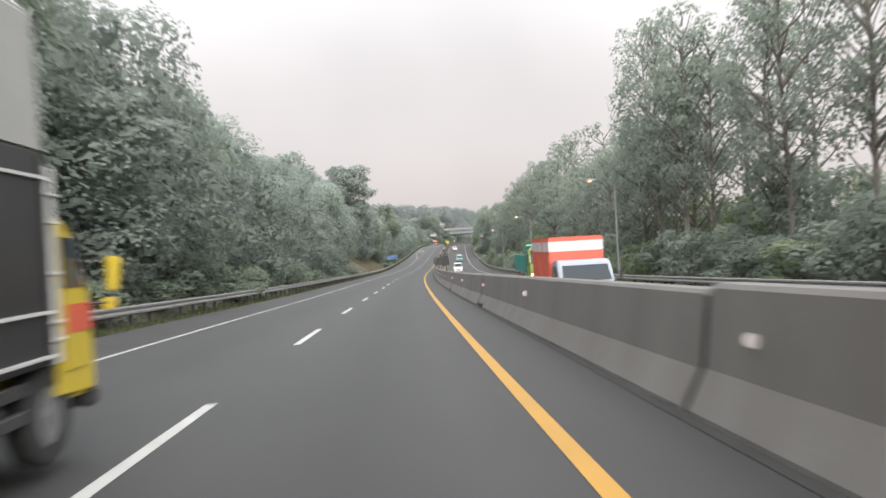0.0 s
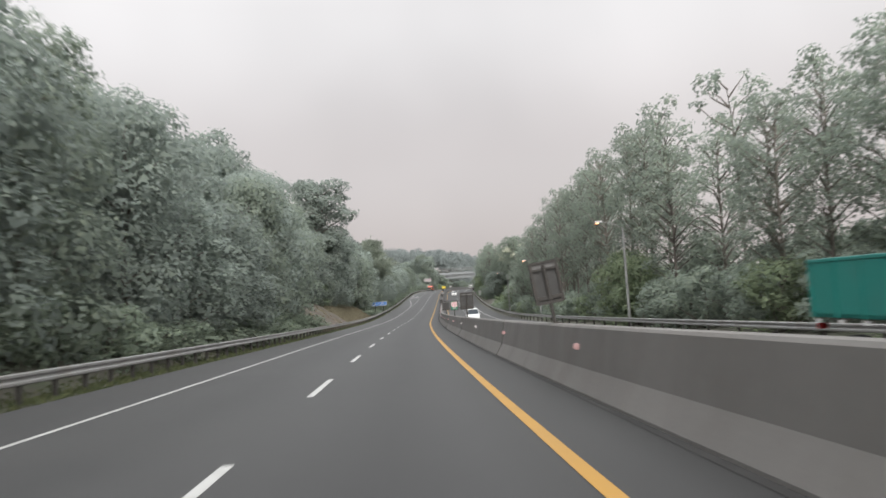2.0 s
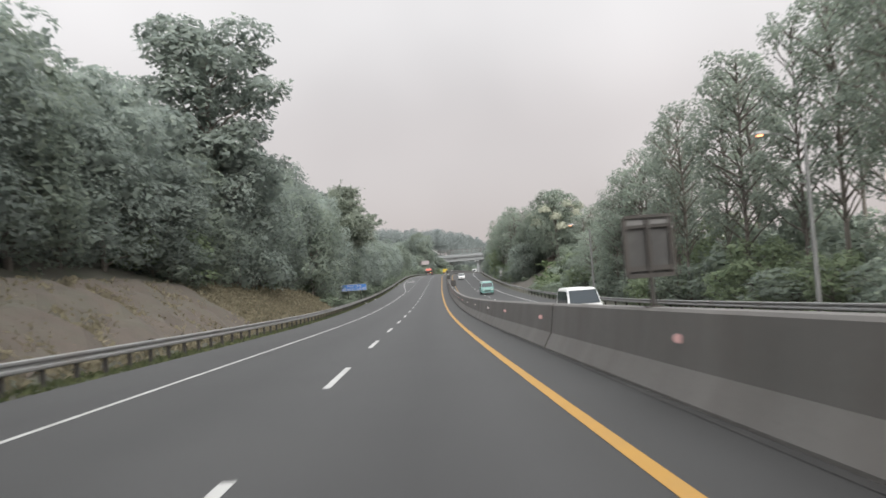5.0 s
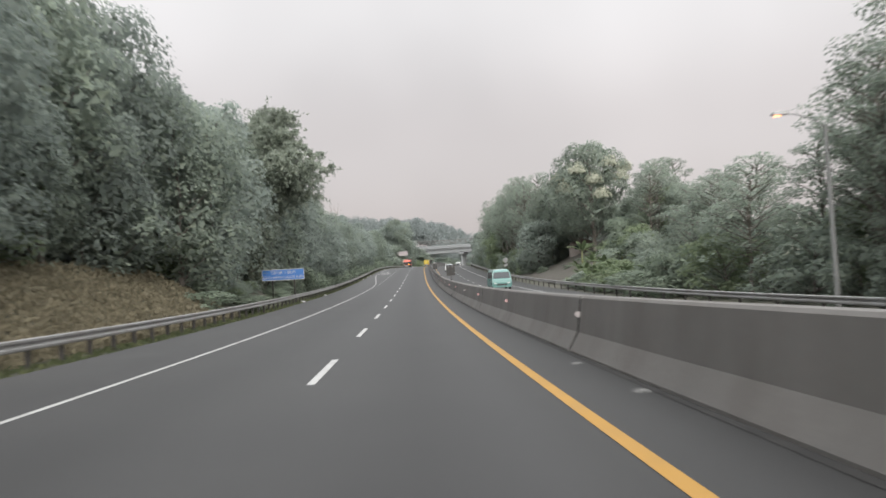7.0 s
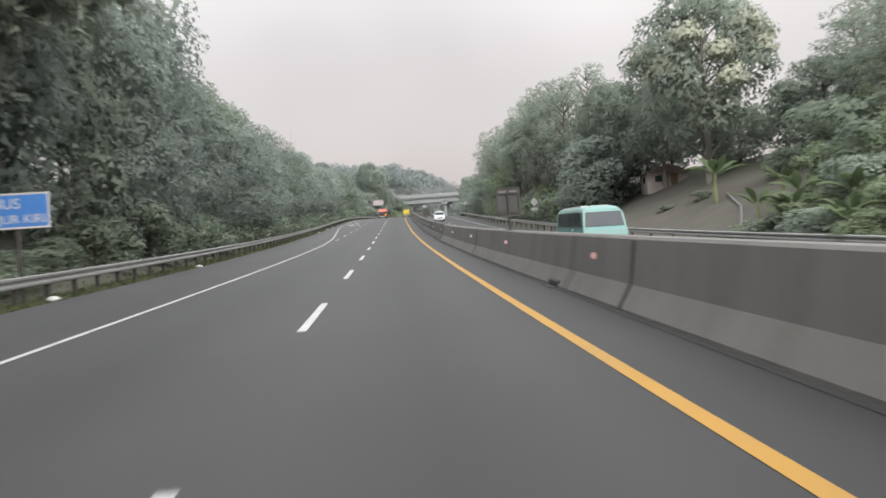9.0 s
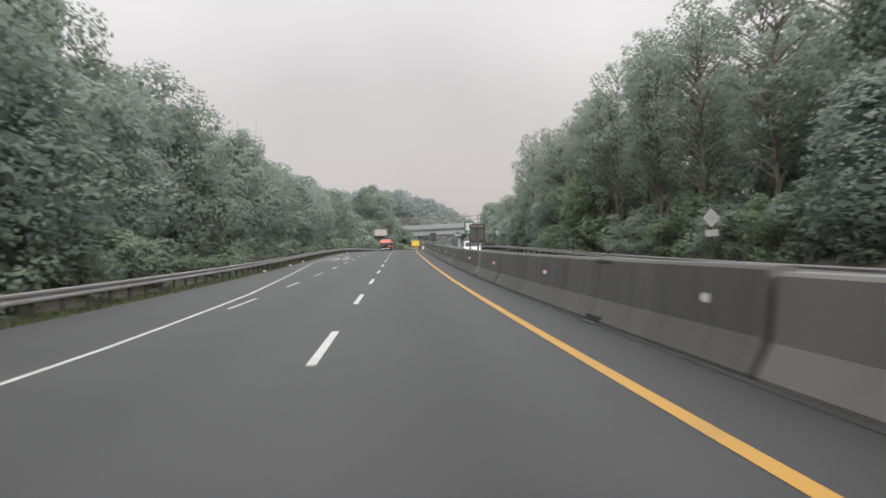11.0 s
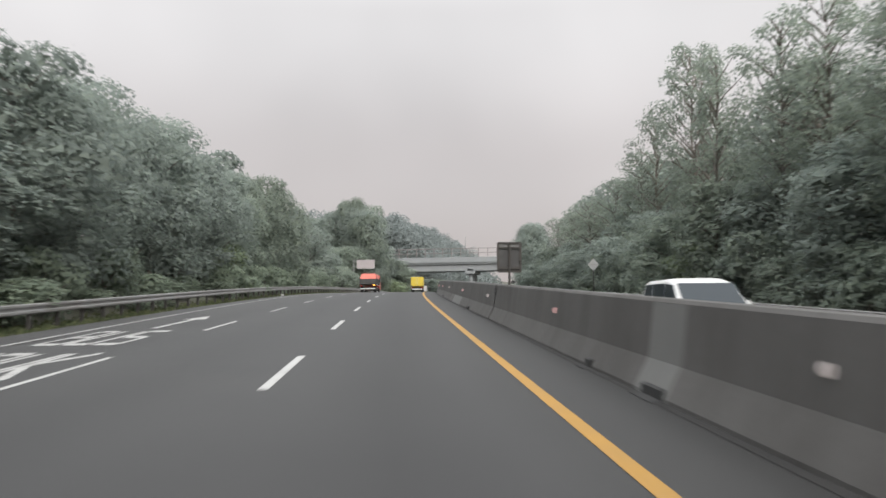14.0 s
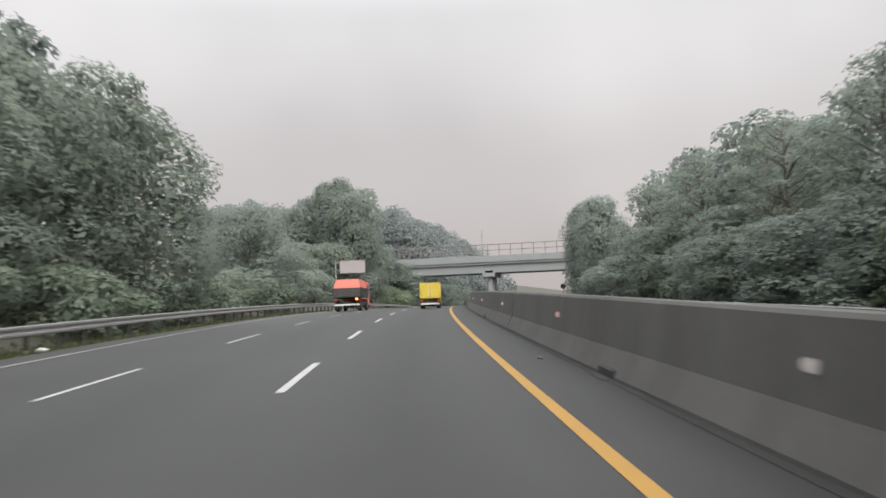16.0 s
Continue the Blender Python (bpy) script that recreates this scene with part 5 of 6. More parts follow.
LEFT_LABEL = "dense dark green broadleaf tree on the roadside bank"
s = -6.0
while s < 433:
    lat = lat_rail(s) - rnd.uniform(3.2, 5.2) - (2.6 if 178 < s < 218 else 4.2 if 139 < s <= 178 else 2.8 if 230 < s < 247 else 0)
    hgt = top_left(s, lat) - hill(s, lat) - rnd.choice((0.0, 0.6, 1.2, 3.0, 4.6))
    put("tree", DENSE, s, lat, max(6, hgt), 13, LEFT_LABEL, "trees on the bank", spread=rnd.uniform(0.8, 1.05))
    s += rnd.uniform(4.0, 5.4)
s = -4.0
while s < 436:
    lat = lat_rail(s) - rnd.uniform(8.5, 11.5)
    hgt = top_left(s, lat) - hill(s, lat) - rnd.uniform(-0.4, 4.0)
    put("tree", DENSE_LOW, s, lat, max(6, hgt), 13, LEFT_LABEL, "trees on the bank", spread=rnd.uniform(0.9, 1.2))
    s += rnd.uniform(6.0, 8.0)
s = 0.0
while s < 440:
    lat = lat_rail(s) - rnd.uniform(15, 21)
    hgt = top_left(s, lat) - hill(s, lat) - rnd.uniform(0.0, 3.0)
    put("tree", DENSE_LOW, s, lat, max(7, hgt), 13, LEFT_LABEL, "trees on the bank", spread=rnd.uniform(1.0, 1.35))
    s += rnd.uniform(13, 17)
# tall tree that stands over the slope
p = P(187, -18.5, hill(187, -18.5) - 0.5)
plant("tall_tree", EMERGENT, pose(p.x, p.y, p.z, 0, 0, 40) @ Matrix.Diagonal((1.3, 1.3, 0.9, 1)), "tall dark emergent tree with a clumped round crown", "tree", "")


def top_right(s):
    return float(np.interp(s, [-60, 40, 60, 75, 95, 120, 160, 185, 198, 206, 215, 225, 250, 262, 280, 300, 345, 375, 400, 425, 440, 470, 500],
                           [19, 19.0, 15, 12.5, 13.0, 17.6, 18.0, 15.6, 13.4, 10.8, 8.8, 8, 8.5, 15.5, 16.5, 17, 17.5, 13.5, 11.0, 10.8, 11.0, 12.0, 12.4]))


RIGHT_LABEL = "slender plantation tree with a pale trunk and an open crown"
s = 10.0
while s < 500:
    lat = rnd.uniform(17.0, 20.0)
    if not 222 < s < 300:
        hgt = top_right(s) * (1 + 0.045 * (lat - 18)) - hill(s, lat) - rnd.uniform(0, 2.0)
        if s < 222:
            put("rubber_tree", RUBBER, s, lat, max(5, hgt), 18, RIGHT_LABEL, "trees behind the far rail", spread=rnd.uniform(0.75, 1.0))
        else:
            thin = rnd.random() < 0.7 and s < 380
            put("rubber_tree" if thin else "tree", RUBBER if thin else DENSE, s, lat, max(5, hgt if thin else hgt * rnd.uniform(0.45, 0.72)), 18 if thin else 13, "broadleaf tree with a full crown behind the far rail", "trees behind the far rail", spread=rnd.uniform(0.8, 1.1))
    s += rnd.uniform(3.8, 5.4)
s = 12.0
while s < 500:
    lat = rnd.uniform(23.5, 29.0)
    hgt = top_right(s) * (1 + 0.045 * (lat - 18)) - hill(s, lat) - rnd.uniform(0, 2.5)
    low = s < 215
    if 300 < s < 385:
        hgt *= rnd.uniform(0.5, 0.75)
    if 222 < s < 300:
        s += 7
        continue
    put("rubber_tree" if low else "tree", RUBBER_LOW if low else DENSE_LOW, s, lat, max(5, hgt), 18 if low else 13, "broadleaf tree with a full crown behind the far rail", "trees behind the far rail", spread=rnd.uniform(0.9, 1.2))
    s += rnd.uniform(9.0, 13.0) if low else rnd.uniform(6.0, 8.5)
# tall open trees over the lower canopy
for s, lat, top in ((57, 17.0, 19.5), (63, 18.5, 21.0), (51, 16.8, 18.5), (397, 19.0, 18.8), (402.5, 21.5, 20.4), (411, 20.5, 16.6), (391, 18.0, 16.6), (385, 19.5, 17.0), (418, 21, 14.4), (366, 18, 15.4), (372, 20, 17.0), (379, 19, 16.4), (360, 19.5, 17.6), (352, 18.5, 17.0), (345, 19, 19.0), (337, 19.5, 20.0), (331, 18, 18.2), (325, 19, 19), (196, 18.5, 14.4), (203, 19, 13.4), (208, 21, 10.6), (425, 20, 12.6), (433, 19, 11.0), (441, 21, 11.8), (450, 19.5, 11.4), (460, 21, 12.4), (470, 20, 12.4)):
    put("rubber_tree", RUBBER, s, lat, top - hill(s, lat), 18, RIGHT_LABEL, "trees behind the far rail", spread=rnd.uniform(0.85, 1.0))
for s, lat, top in ((480, 16.5, 12.4), (488, 17.0, 12.9), (496, 17.2, 13.2), (503, 18.0, 13.2)):
    put("tree", DENSE, s, lat, top - hill(s, lat), 13, "broadleaf tree with a full crown behind the far rail", "trees behind the far rail", spread=rnd.uniform(0.85, 1.0))
for s, lat, h, w in ((351, 17.2, 9.6, 1.0), (356, 18.4, 8.0, 0.8), (118, 17.0, 6.5, 0.7), (112, 16.8, 5.5, 0.65)):
    put("tree", BRIGHT, s, lat, h - hill(s, lat), 9, "bushy bright green tree behind the far rail", "trees behind the far rail", spread=w)
put("shrub", UNDER[3:], 405.5, -15.6, 4.4, 5, "bright yellow green shrub at the foot of the bank", "roadside shrubs", spread=0.85)
for s, lat, top in ((235, -18.5, 16.0), (241, -19.0, 17.4), (246, -20.0, 18.0), (250, -19.6, 18.2), (243.5, -17.4, 15.4), (120.5, -18.8, 18.3), (125, -19.2, 19.2), (129.5, -18.6, 18.2), (255.5, -19.5, 19.0)):
    put("tree", DENSE, s, lat, top - hill(s, lat), 13, LEFT_LABEL, "trees on the bank", spread=1.0)
# lower trees before the bridge
for k in range(16):
    s, lat = rnd.uniform(512, 532), -rnd.uniform(15.5, 34)
    put("tree", DENSE, s, lat, (16.5 + 5.0 * math.exp(-((lat + 22) / 5) ** 2)) * (s - 388) / 132 - hill(s, lat) + rnd.uniform(-0.6, 2.2), 13, LEFT_LABEL, "trees on the bank", spread=1.1)
for k in range(12):
    s = 452 + 5.2 * k
    put("shrub", UNDER, s, lat_rail(s) - rnd.uniform(3.5, 6.5), rnd.uniform(3.0, 5.0), 5, "leafy shrub on the bank before the bridge", "roadside shrubs", spread=rnd.uniform(0.9, 1.2))
for k in range(13):
    s = 458 + 5.6 * k
    lat = lat_rail(s) - rnd.uniform(4.2, 7.5) - (5.5 if 470 < s < 508 else 0)
    put("tree", DENSE, s, lat, rnd.uniform(8.6, 10.8) - hill(s, lat), 13, LEFT_LABEL, "trees on the bank", spread=rnd.uniform(0.85, 1.05))
# trees round the abutment and along the bank beyond the bridge
for s, lat, top in ((556, -15.6, 8.4), (557, -18.2, 11.0), (553, -20.5, 14.0), (558, -22.5, 15.0), (551, -24.5, 16.5), (556, -27.5, 17.0), (549, -30, 18.0), (555, -34, 17.5), (547, -37, 17.0), (553, -41, 17.0),
                    (545, -44, 16.6), (552, -48, 17.0), (548, -52, 17.4), (540, -47, 16.4), (538, -40, 16.4)):
    put("tree", DENSE, s, lat, top - hill(s, lat), 13, LEFT_LABEL, "trees on the bank", spread=rnd.uniform(0.95, 1.15))
for k in range(9):
    s = 592 + 13.0 * k
    put("tree", DENSE, s, -13.6 - rnd.uniform(0.4, 1.6) + 0.12 * max(0, k - 4), rnd.uniform(7.0, 8.6), 13, "dark green tree on the bank beyond the bridge", "trees on the bank", spread=rnd.uniform(0.9, 1.1))
for k in range(8):
    s = 536 + 4.0 * k
    put("shrub", UNDER, s, lat_rail(s) - rnd.uniform(2.6, 4.0), rnd.uniform(3.0, 4.4), 5, "leafy shrub on the bank before the bridge", "roadside shrubs", spread=rnd.uniform(0.9, 1.2))
# trees at the open slope
for s, lat, h, w in ((276, 29, 12.0, 0.55), (297, 24.5, 17.0, 0.8), (303, 21.0, 15.0, 0.7), (268, 32, 9.0, 0.5)):
    put("tree", SPREAD, s, lat, h - hill(s, lat), 14, "broad spreading tree on the cleared slope", "trees behind the far rail", spread=w)
for s, lat, top in ((259, 24.5, 12.3), (262.5, 26.5, 13.2), (267, 27.5, 14.4), (273, 30, 15.4), (279, 34, 16.0), (237, 21.5, 8.8), (233, 22.5, 9.4), (240, 25, 9.6), (229, 20.5, 8.6), (225, 22, 9.5)):
    put("rubber_tree", RUBBER, s, lat, top - hill(s, lat), 18, RIGHT_LABEL, "trees behind the far rail", spread=0.9)
for s, lat, h in ((264, 28, 6.0), (270, 30, 6.5), (276, 27.5, 5.5), (282, 29, 6.0), (288, 28, 5.5), (293, 30, 6.0), (259, 29, 6.0), (253, 27.5, 5.5), (247, 27, 5.0), (305, 27, 7.0), (310, 23, 7.5), (316, 21, 8.0), (299, 31, 7.0)):
    put("bush", UNDER, s, lat, h, 5, "tall dense undergrowth on the cleared slope", "undergrowth", spread=rnd.uniform(0.95, 1.3))
# undergrowth in the shade of the plantation
s = 16.0
while s < 226:
    for lat in (rnd.uniform(20.5, 23), rnd.uniform(31, 36)):
        put("bush", UNDER, s + rnd.uniform(-1.5, 1.5), lat, rnd.uniform(4.5, 7.8), 5, "tall dense undergrowth between the plantation trunks", "undergrowth", spread=rnd.uniform(1.0, 1.4))
    s += rnd.uniform(5.0, 6.5)
s = 304.0
while s < 425:
    put("bush", UNDER, s, rnd.uniform(20.0, 23.5), rnd.uniform(4.5, 7.5), 5, "tall dense undergrowth between the plantation trunks", "undergrowth", spread=rnd.uniform(1.0, 1.4))
    s += rnd.uniform(3.6, 5.0)
# shrubs along both feet
s = -10.0
while s < 460:
    lat = lat_rail(s) - rnd.uniform(2.0, 3.2)
    if 141 < s < 218 or 232.5 < s < 242.5:
        s += 3
        continue
    put("shrub", SHRUB, s, lat, rnd.uniform(1.2, 3.4) * (0.55 if 140 < s < 178 or 228 < s < 246 else 1), 2.6, "leafy roadside shrub at the foot of the bank", "roadside shrubs", spread=rnd.uniform(0.8, 1.3))
    s += rnd.uniform(2.6, 4.4)
s = 20.0
while s < 480:
    lat = rnd.uniform(15.6, 17.6)
    if s < 226 or s > 300:
        put("shrub", UNDER, s, lat + 0.8, rnd.uniform(2.8, 5.2), 5, "leafy shrub behind the far rail", "roadside shrubs", spread=rnd.uniform(0.7, 1.1))
    elif not 240 < s < 300:
        put("shrub", SHRUB, s, lat, rnd.uniform(1.6, 3.4), 2.6, "leafy shrub behind the far rail", "roadside shrubs", spread=rnd.uniform(1.0, 1.7))
    s += rnd.uniform(3.0, 5.0)

s = 172.0
while s < 226:
    put("bush", UNDER, s, lat_rail(s) - rnd.uniform(6.4, 9.5), rnd.uniform(3.5, 5.5), 5, "tall leafy undergrowth on the bank", "undergrowth", spread=rnd.uniform(0.9, 1.3))
    s += rnd.uniform(2.4, 3.6)
for s, lat, h in ((246, 15.8, 1.6), (248.5, 15.6, 1.3), (250.5, 16.0, 1.7), (253, 15.6, 1.3), (255, 15.9, 1.5), (257.5, 15.7, 1.2), (259.5, 16.0, 1.4), (243, 15.8, 1.8), (240.5, 15.9, 1.9), (252, 19, 2.2), (257, 19.4, 2.2), (247, 19, 2.4)):
    put("shrub", UNDER, s, lat, h, 5, "leafy weeds among the banana plants", "roadside shrubs", spread=rnd.uniform(0.4, 0.6))

for k in range(14):
    s = 227.5 + 1.15 * k
    put("shrub", UNDER, s, lat_rail(s) - rnd.uniform(3.4, 4.6), rnd.uniform(0.9, 1.5), 5, "low leafy shrub behind the rail", "roadside shrubs", spread=rnd.uniform(0.35, 0.5))

# dry scrub on the bare stretch of the bank
rng = np.random.default_rng(15)
n = 30000
cen = []
while len(cen) < n:
    s = rng.uniform(142, 222)
    if s < 178 and noise.noise(Vector((s * 0.35, len(cen) * 0.0, 2.0))) + rng.uniform(-0.5, 0.5) < 0.05:
        continue
    la = lat_rail(s) - rng.uniform(0.9, 6.5)
    cen.append(P(s, la, hill(s, la) + rng.uniform(0.0, 0.5)))
ang = rng.uniform(0, 6.283, n)
nor = np.stack([np.cos(ang), np.sin(ang), rng.uniform(-0.1, 0.6, n)], -1)
DRY = leaf_mat("dry_scrub", (0.15, 0.135, 0.095), (0.26, 0.23, 0.16), 0.4)
g = new("dry_scrub", leaves_mesh("dry_scrub", np.array(cen), nor, 0.11, DRY, 3.0))
tagged(g, "brown dry grass and scrub on the open bank", "scrub", kind="stuff")

for s, lat, h in ((250, 22, 3.6), (254, 23, 3.9), (258, 22.5, 4.2), (262, 24, 4.6), (246, 21, 3.2), (267, 25, 4.2), (242, 20, 3.4), (238, 19, 3.6), (234, 19.5, 3.8), (230, 18.6, 3.6), (226, 19, 4.0), (244, 23.5, 4.0), (236, 22, 4.2), (231, 22, 4.4), (279, 21.5, 1.0), (283, 20, 0.8), (296, 18, 1.6), (271, 23.5, 2.4)):
    put("shrub", SHRUB, s, lat, h, 2.6, "leafy shrub on the cleared slope", "roadside shrubs", spread=max(0.7, h / 2.6))

# far woods: the ridge behind and beside the bridge
rng = np.random.default_rng(5)
cen, nor = [], []
for k in range(330):
    s = rng.uniform(598, 735)
    lat = -rng.uniform(14.5, 100) if k % 3 else -rng.uniform(14.5, 40)
    h = hill(s, lat) + rng.uniform(5.0, 10.5) + 6.0 * math.exp(-((lat + 30) / 9) ** 2)
    c = P(s, lat, h)
    r = rng.uniform(2.0, 3.8)
    n = 620
    d = rng.normal(size=(n, 3))
    d /= np.linalg.norm(d, axis=1, keepdims=True)
    d[:, 2] = np.abs(d[:, 2]) * 1.3 - 0.9 * (rng.random(n) < 0.45)
    cen.append(np.array(c) + d * r * np.array([1, 1, 1.25]) * (0.85 + 0.25 * rng.random((n, 1))))
    nor.append(d + rng.normal(size=(n, 3)) * 0.5)
far = new("far_woods", leaves_mesh("far_woods", np.concatenate(cen), np.concatenate(nor), 0.46, LEAF_FAR_HAZED, 1.4))
tagged(far, "wooded ridge beyond the bridge, paled in colour for haze", "forest", kind="stuff")

for s, lat, h in ((244, 16.6, 2.6), (246.5, 18.4, 3.2), (249, 16.4, 2.2), (251.5, 18.2, 3.0), (253.5, 16.5, 2.0), (255, 19.6, 3.4), (257, 17.4, 2.3), (258.5, 16.2, 1.6), (249, 21.5, 4.4), (253, 22, 4.6), (257, 22.5, 4.8), (260.5, 20.5, 3.4), (245, 20.5, 4.0), (241, 18.6, 3.4)):
    put("bush", UNDER, s, lat, h, 5, "leafy bush among the banana plants", "undergrowth", spread=rnd.uniform(0.6, 0.9))

# grass on the verge
cen, nor = [], []
n = 34000
ss = rng.uniform(-12, 470, n)
for s in ss:
    la = lat_rail(s) - rng.uniform(-0.35, 1.7)
    cen.append(P(s, la, (hill(s, la) if la < lat_rail(s) - 0.5 else -0.05) + rng.uniform(0.0, 0.08)))
ang = rng.uniform(0, 6.283, n)
nor = np.stack([np.cos(ang), np.sin(ang), rng.uniform(-0.1, 0.5, n)], -1)
g = new("verge_grass", leaves_mesh("verge_grass", np.array(cen), nor, 0.07, GRASS, 3.2))
tagged(g, "patchy dry grass under the guard rail", "grass", kind="stuff")


# ---- cleared slope on the far side: house, bananas, drain, bare earth ----
EARTH = mat("cleared_earth", (0.060, 0.053, 0.045), 0.95, vary=0.35, scale=0.7, fine=8, bump=0.6, dirt=(0.06, 0.068, 0.042), dirt_amount=0.7, dirt_scale=0.6)
bm = bmesh.new()
gr = []
for s in st(246, 312, 2.2):
    row = []
    for la in st(15.4, 27, 1.5):
        edge = min(1, (s - 246) / 6, (312 - s) / 6, (27 - la) / 2 + 0.01)
        row.append(bm.verts.new(P(s, la, hill(s, la) + 0.12 * edge - 0.15 * (1 - edge) + 0.15 * noise.noise(Vector((s * .4, la * .5, 1.0))))))
    gr.append(row)
for a, b in zip(gr, gr[1:]):
    for i in range(len(a) - 1):
        bm.faces.new((a[i], a[i + 1], b[i + 1], b[i]))
for f in bm.faces:
    f.smooth = True
structure("cleared_slope", bm, EARTH, "bare brown earth slope behind the far rail", "slope")
bm = bmesh.new()
pts = [(261.0, 15.6), (263.5, 17.0), (267, 18.6), (271.5, 20.0), (274.5, 21.0)]
for (sa, la), (sb, lb) in zip(pts, pts[1:]):
    a, b = P(sa, la, hill(sa, la) + 0.22), P(sb, lb, hill(sb, lb) + 0.22)
    tube(bm, a, b, 0.09, n=8)
dr = new("slope_drain", mesh_of(bm, "slope_drain", [CONCRETE_LIGHT]))
tagged(dr, "pale concrete drain running down the bare slope", "drain")

hs, hl = 299.0, 25.0
hp = P(hs, hl, hill(hs, hl))
house = thing("house", pose(hp.x, hp.y, hp.z, 0, 0, -12) @ Matrix.Diagonal((0.75, 0.75, 0.6, 1)), "small pale pink walled house with a tiled roof among the trees", "house")
part("wall", B((-2.6, 2.6, -2.4, 2.4, -1.2, 2.3), bevel=0.02, seg=1), mat("pink_plaster", (0.36, 0.31, 0.29), 0.9, vary=0.15, scale=1, dirt=(0.2, 0.17, 0.15), dirt_amount=0.5), house)
part("roof", hull([[(-3.0, -2.8, 2.2), (3.0, -2.8, 2.2), (0.0, -2.8, 3.5)], [(-3.0, 2.8, 2.2), (3.0, 2.8, 2.2), (0.0, 2.8, 3.5)]]), mat("clay_roof", (0.13, 0.10, 0.085), 0.9, vary=0.25, scale=3), house)
part("window", B((-1.6, -0.7, -2.43, -2.38, 0.7, 1.7), bevel=0.01, seg=1), WINDOW, house)
part("door", B((0.4, 1.3, -2.43, -2.38, -0.1, 1.9), bevel=0.01, seg=1), mat("brown_door", (0.12, 0.07, 0.04), 0.7), house)
part("window", B((-2.63, -2.58, -0.7, 0.5, 0.7, 1.7), bevel=0.01, seg=1), WINDOW, house)


def banana_leaf_mesh(seed):
    """One long arching blade with a ragged edge and a raised midrib."""
    rng = np.random.default_rng(seed)
    bm = bmesh.new()
    L, n = 2.1, 9
    prev = None
    for i in range(n + 1):
        f = i / n
        y = 0.25 + L * f * (1 - 0.18 * f)
        z = 0.95 * f - 1.25 * f * f * (0.7 + 0.1 * seed % 3)
        w = 0.30 * math.sin(math.pi * (0.06 + 0.92 * f)) * (1 + rng.uniform(-0.2, 0.1))
        row = [bm.verts.new((-w, y + rng.uniform(-.04, .04), z - 0.10 * w / 0.3)), bm.verts.new((0, y, z + 0.03)), bm.verts.new((w, y + rng.uniform(-.04, .04), z - 0.10 * w / 0.3))]
        if prev:
            bm.faces.new((prev[0], prev[1], row[1], row[0]))
            bm.faces.new((prev[1], prev[2], row[2], row[1]))
        prev = row
    return mesh_of(bm, "leaf", [LEAF_BANANA])


BLADES = [banana_leaf_mesh(i) for i in range(3)]
bm = bmesh.new()
tube(bm, (0, 0, -0.3), (0.05, 0, 1.0), 0.15, 0.12, 9, cap=False)
tube(bm, (0.05, 0, 1.0), (0.02, 0.03, 2.0), 0.12, 0.07, 9)
STEM = mesh_of(bm, "stem", [mat("banana_stem", (0.16, 0.17, 0.08), 0.7, vary=0.25, scale=4, stretch=(1, 1, 0.3))])


def banana(s, lat, k, turn):
    p = P(s, lat, hill(s, lat) - 0.05)
    t = thing("banana_plant", pose(p.x, p.y, p.z, 0, 0, turn) @ Matrix.Diagonal((k, k, k, 1)), "green banana plant with broad ragged leaves behind the far rail", "banana plant", "banana plants")
    o = new("stem", STEM)
    o.parent = t
    for i in range(8):
        o = new("leaf", BLADES[i % 3])
        o.parent = t
        o.matrix_local = pose(0, 0, 1.75 + 0.03 * i, 38 - 9 * (i % 4), 0, i * 137.5)
    return t


for s, lat, k in ((247, 16.4, 1.15), (249.5, 17.8, 1.3), (252, 16.6, 1.1), (254.5, 18.2, 1.35), (257, 16.6, 1.2), (259, 18.0, 1.25), (273.5, 19.8, 1.15), (244, 17.2, 1.3), (241, 16.6, 1.1), (255.5, 20.2, 1.3), (249, 20.5, 1.4), (238, 18.0, 1.2), (261, 16.8, 1.2), (256, 15.9, 1.0), (262.5, 19.0, 1.2), (251, 15.8, 1.1)):
    banana(s, lat, (0.95 if lat > 19.5 and s > 270 else 0.64) * k, s * 77 % 360)

# pale blossom on the crown of the broad tree
rng = np.random.default_rng(77)
n = 2800
d = rng.normal(size=(n, 3))
d /= np.linalg.norm(d, axis=1, keepdims=True)
d[:, 2] = np.abs(d[:, 2])
lob = np.array([(np.cos(a) * 4.6, np.sin(a) * 4.6, z) for a, z in ((3.0, 8.0), (3.5, 10.2), (4.0, 8.8), (4.5, 10.8), (5.0, 9.2), (5.5, 10.6), (2.4, 9.4), (4.2, 7.0))])
w = rng.integers(0, len(lob), n)
fl = leaves_mesh("blossom", lob[w] + d * rng.uniform(0.7, 1.5, (n, 1)), d, 0.26, LEAF_FLOWER, 1.3)
sp = P(285, 24.0, hill(285, 24.0) - 0.3)
ft = plant("flowering_tree", SPREAD[1], pose(sp.x, sp.y, sp.z, 0, 0, 30) @ Matrix.Diagonal((1.0, 1.0, 1.12, 1)), "broad tree covered in pale cream blossom on the cleared slope", "tree", "")
o = new("blossom", fl)
o.parent = ft

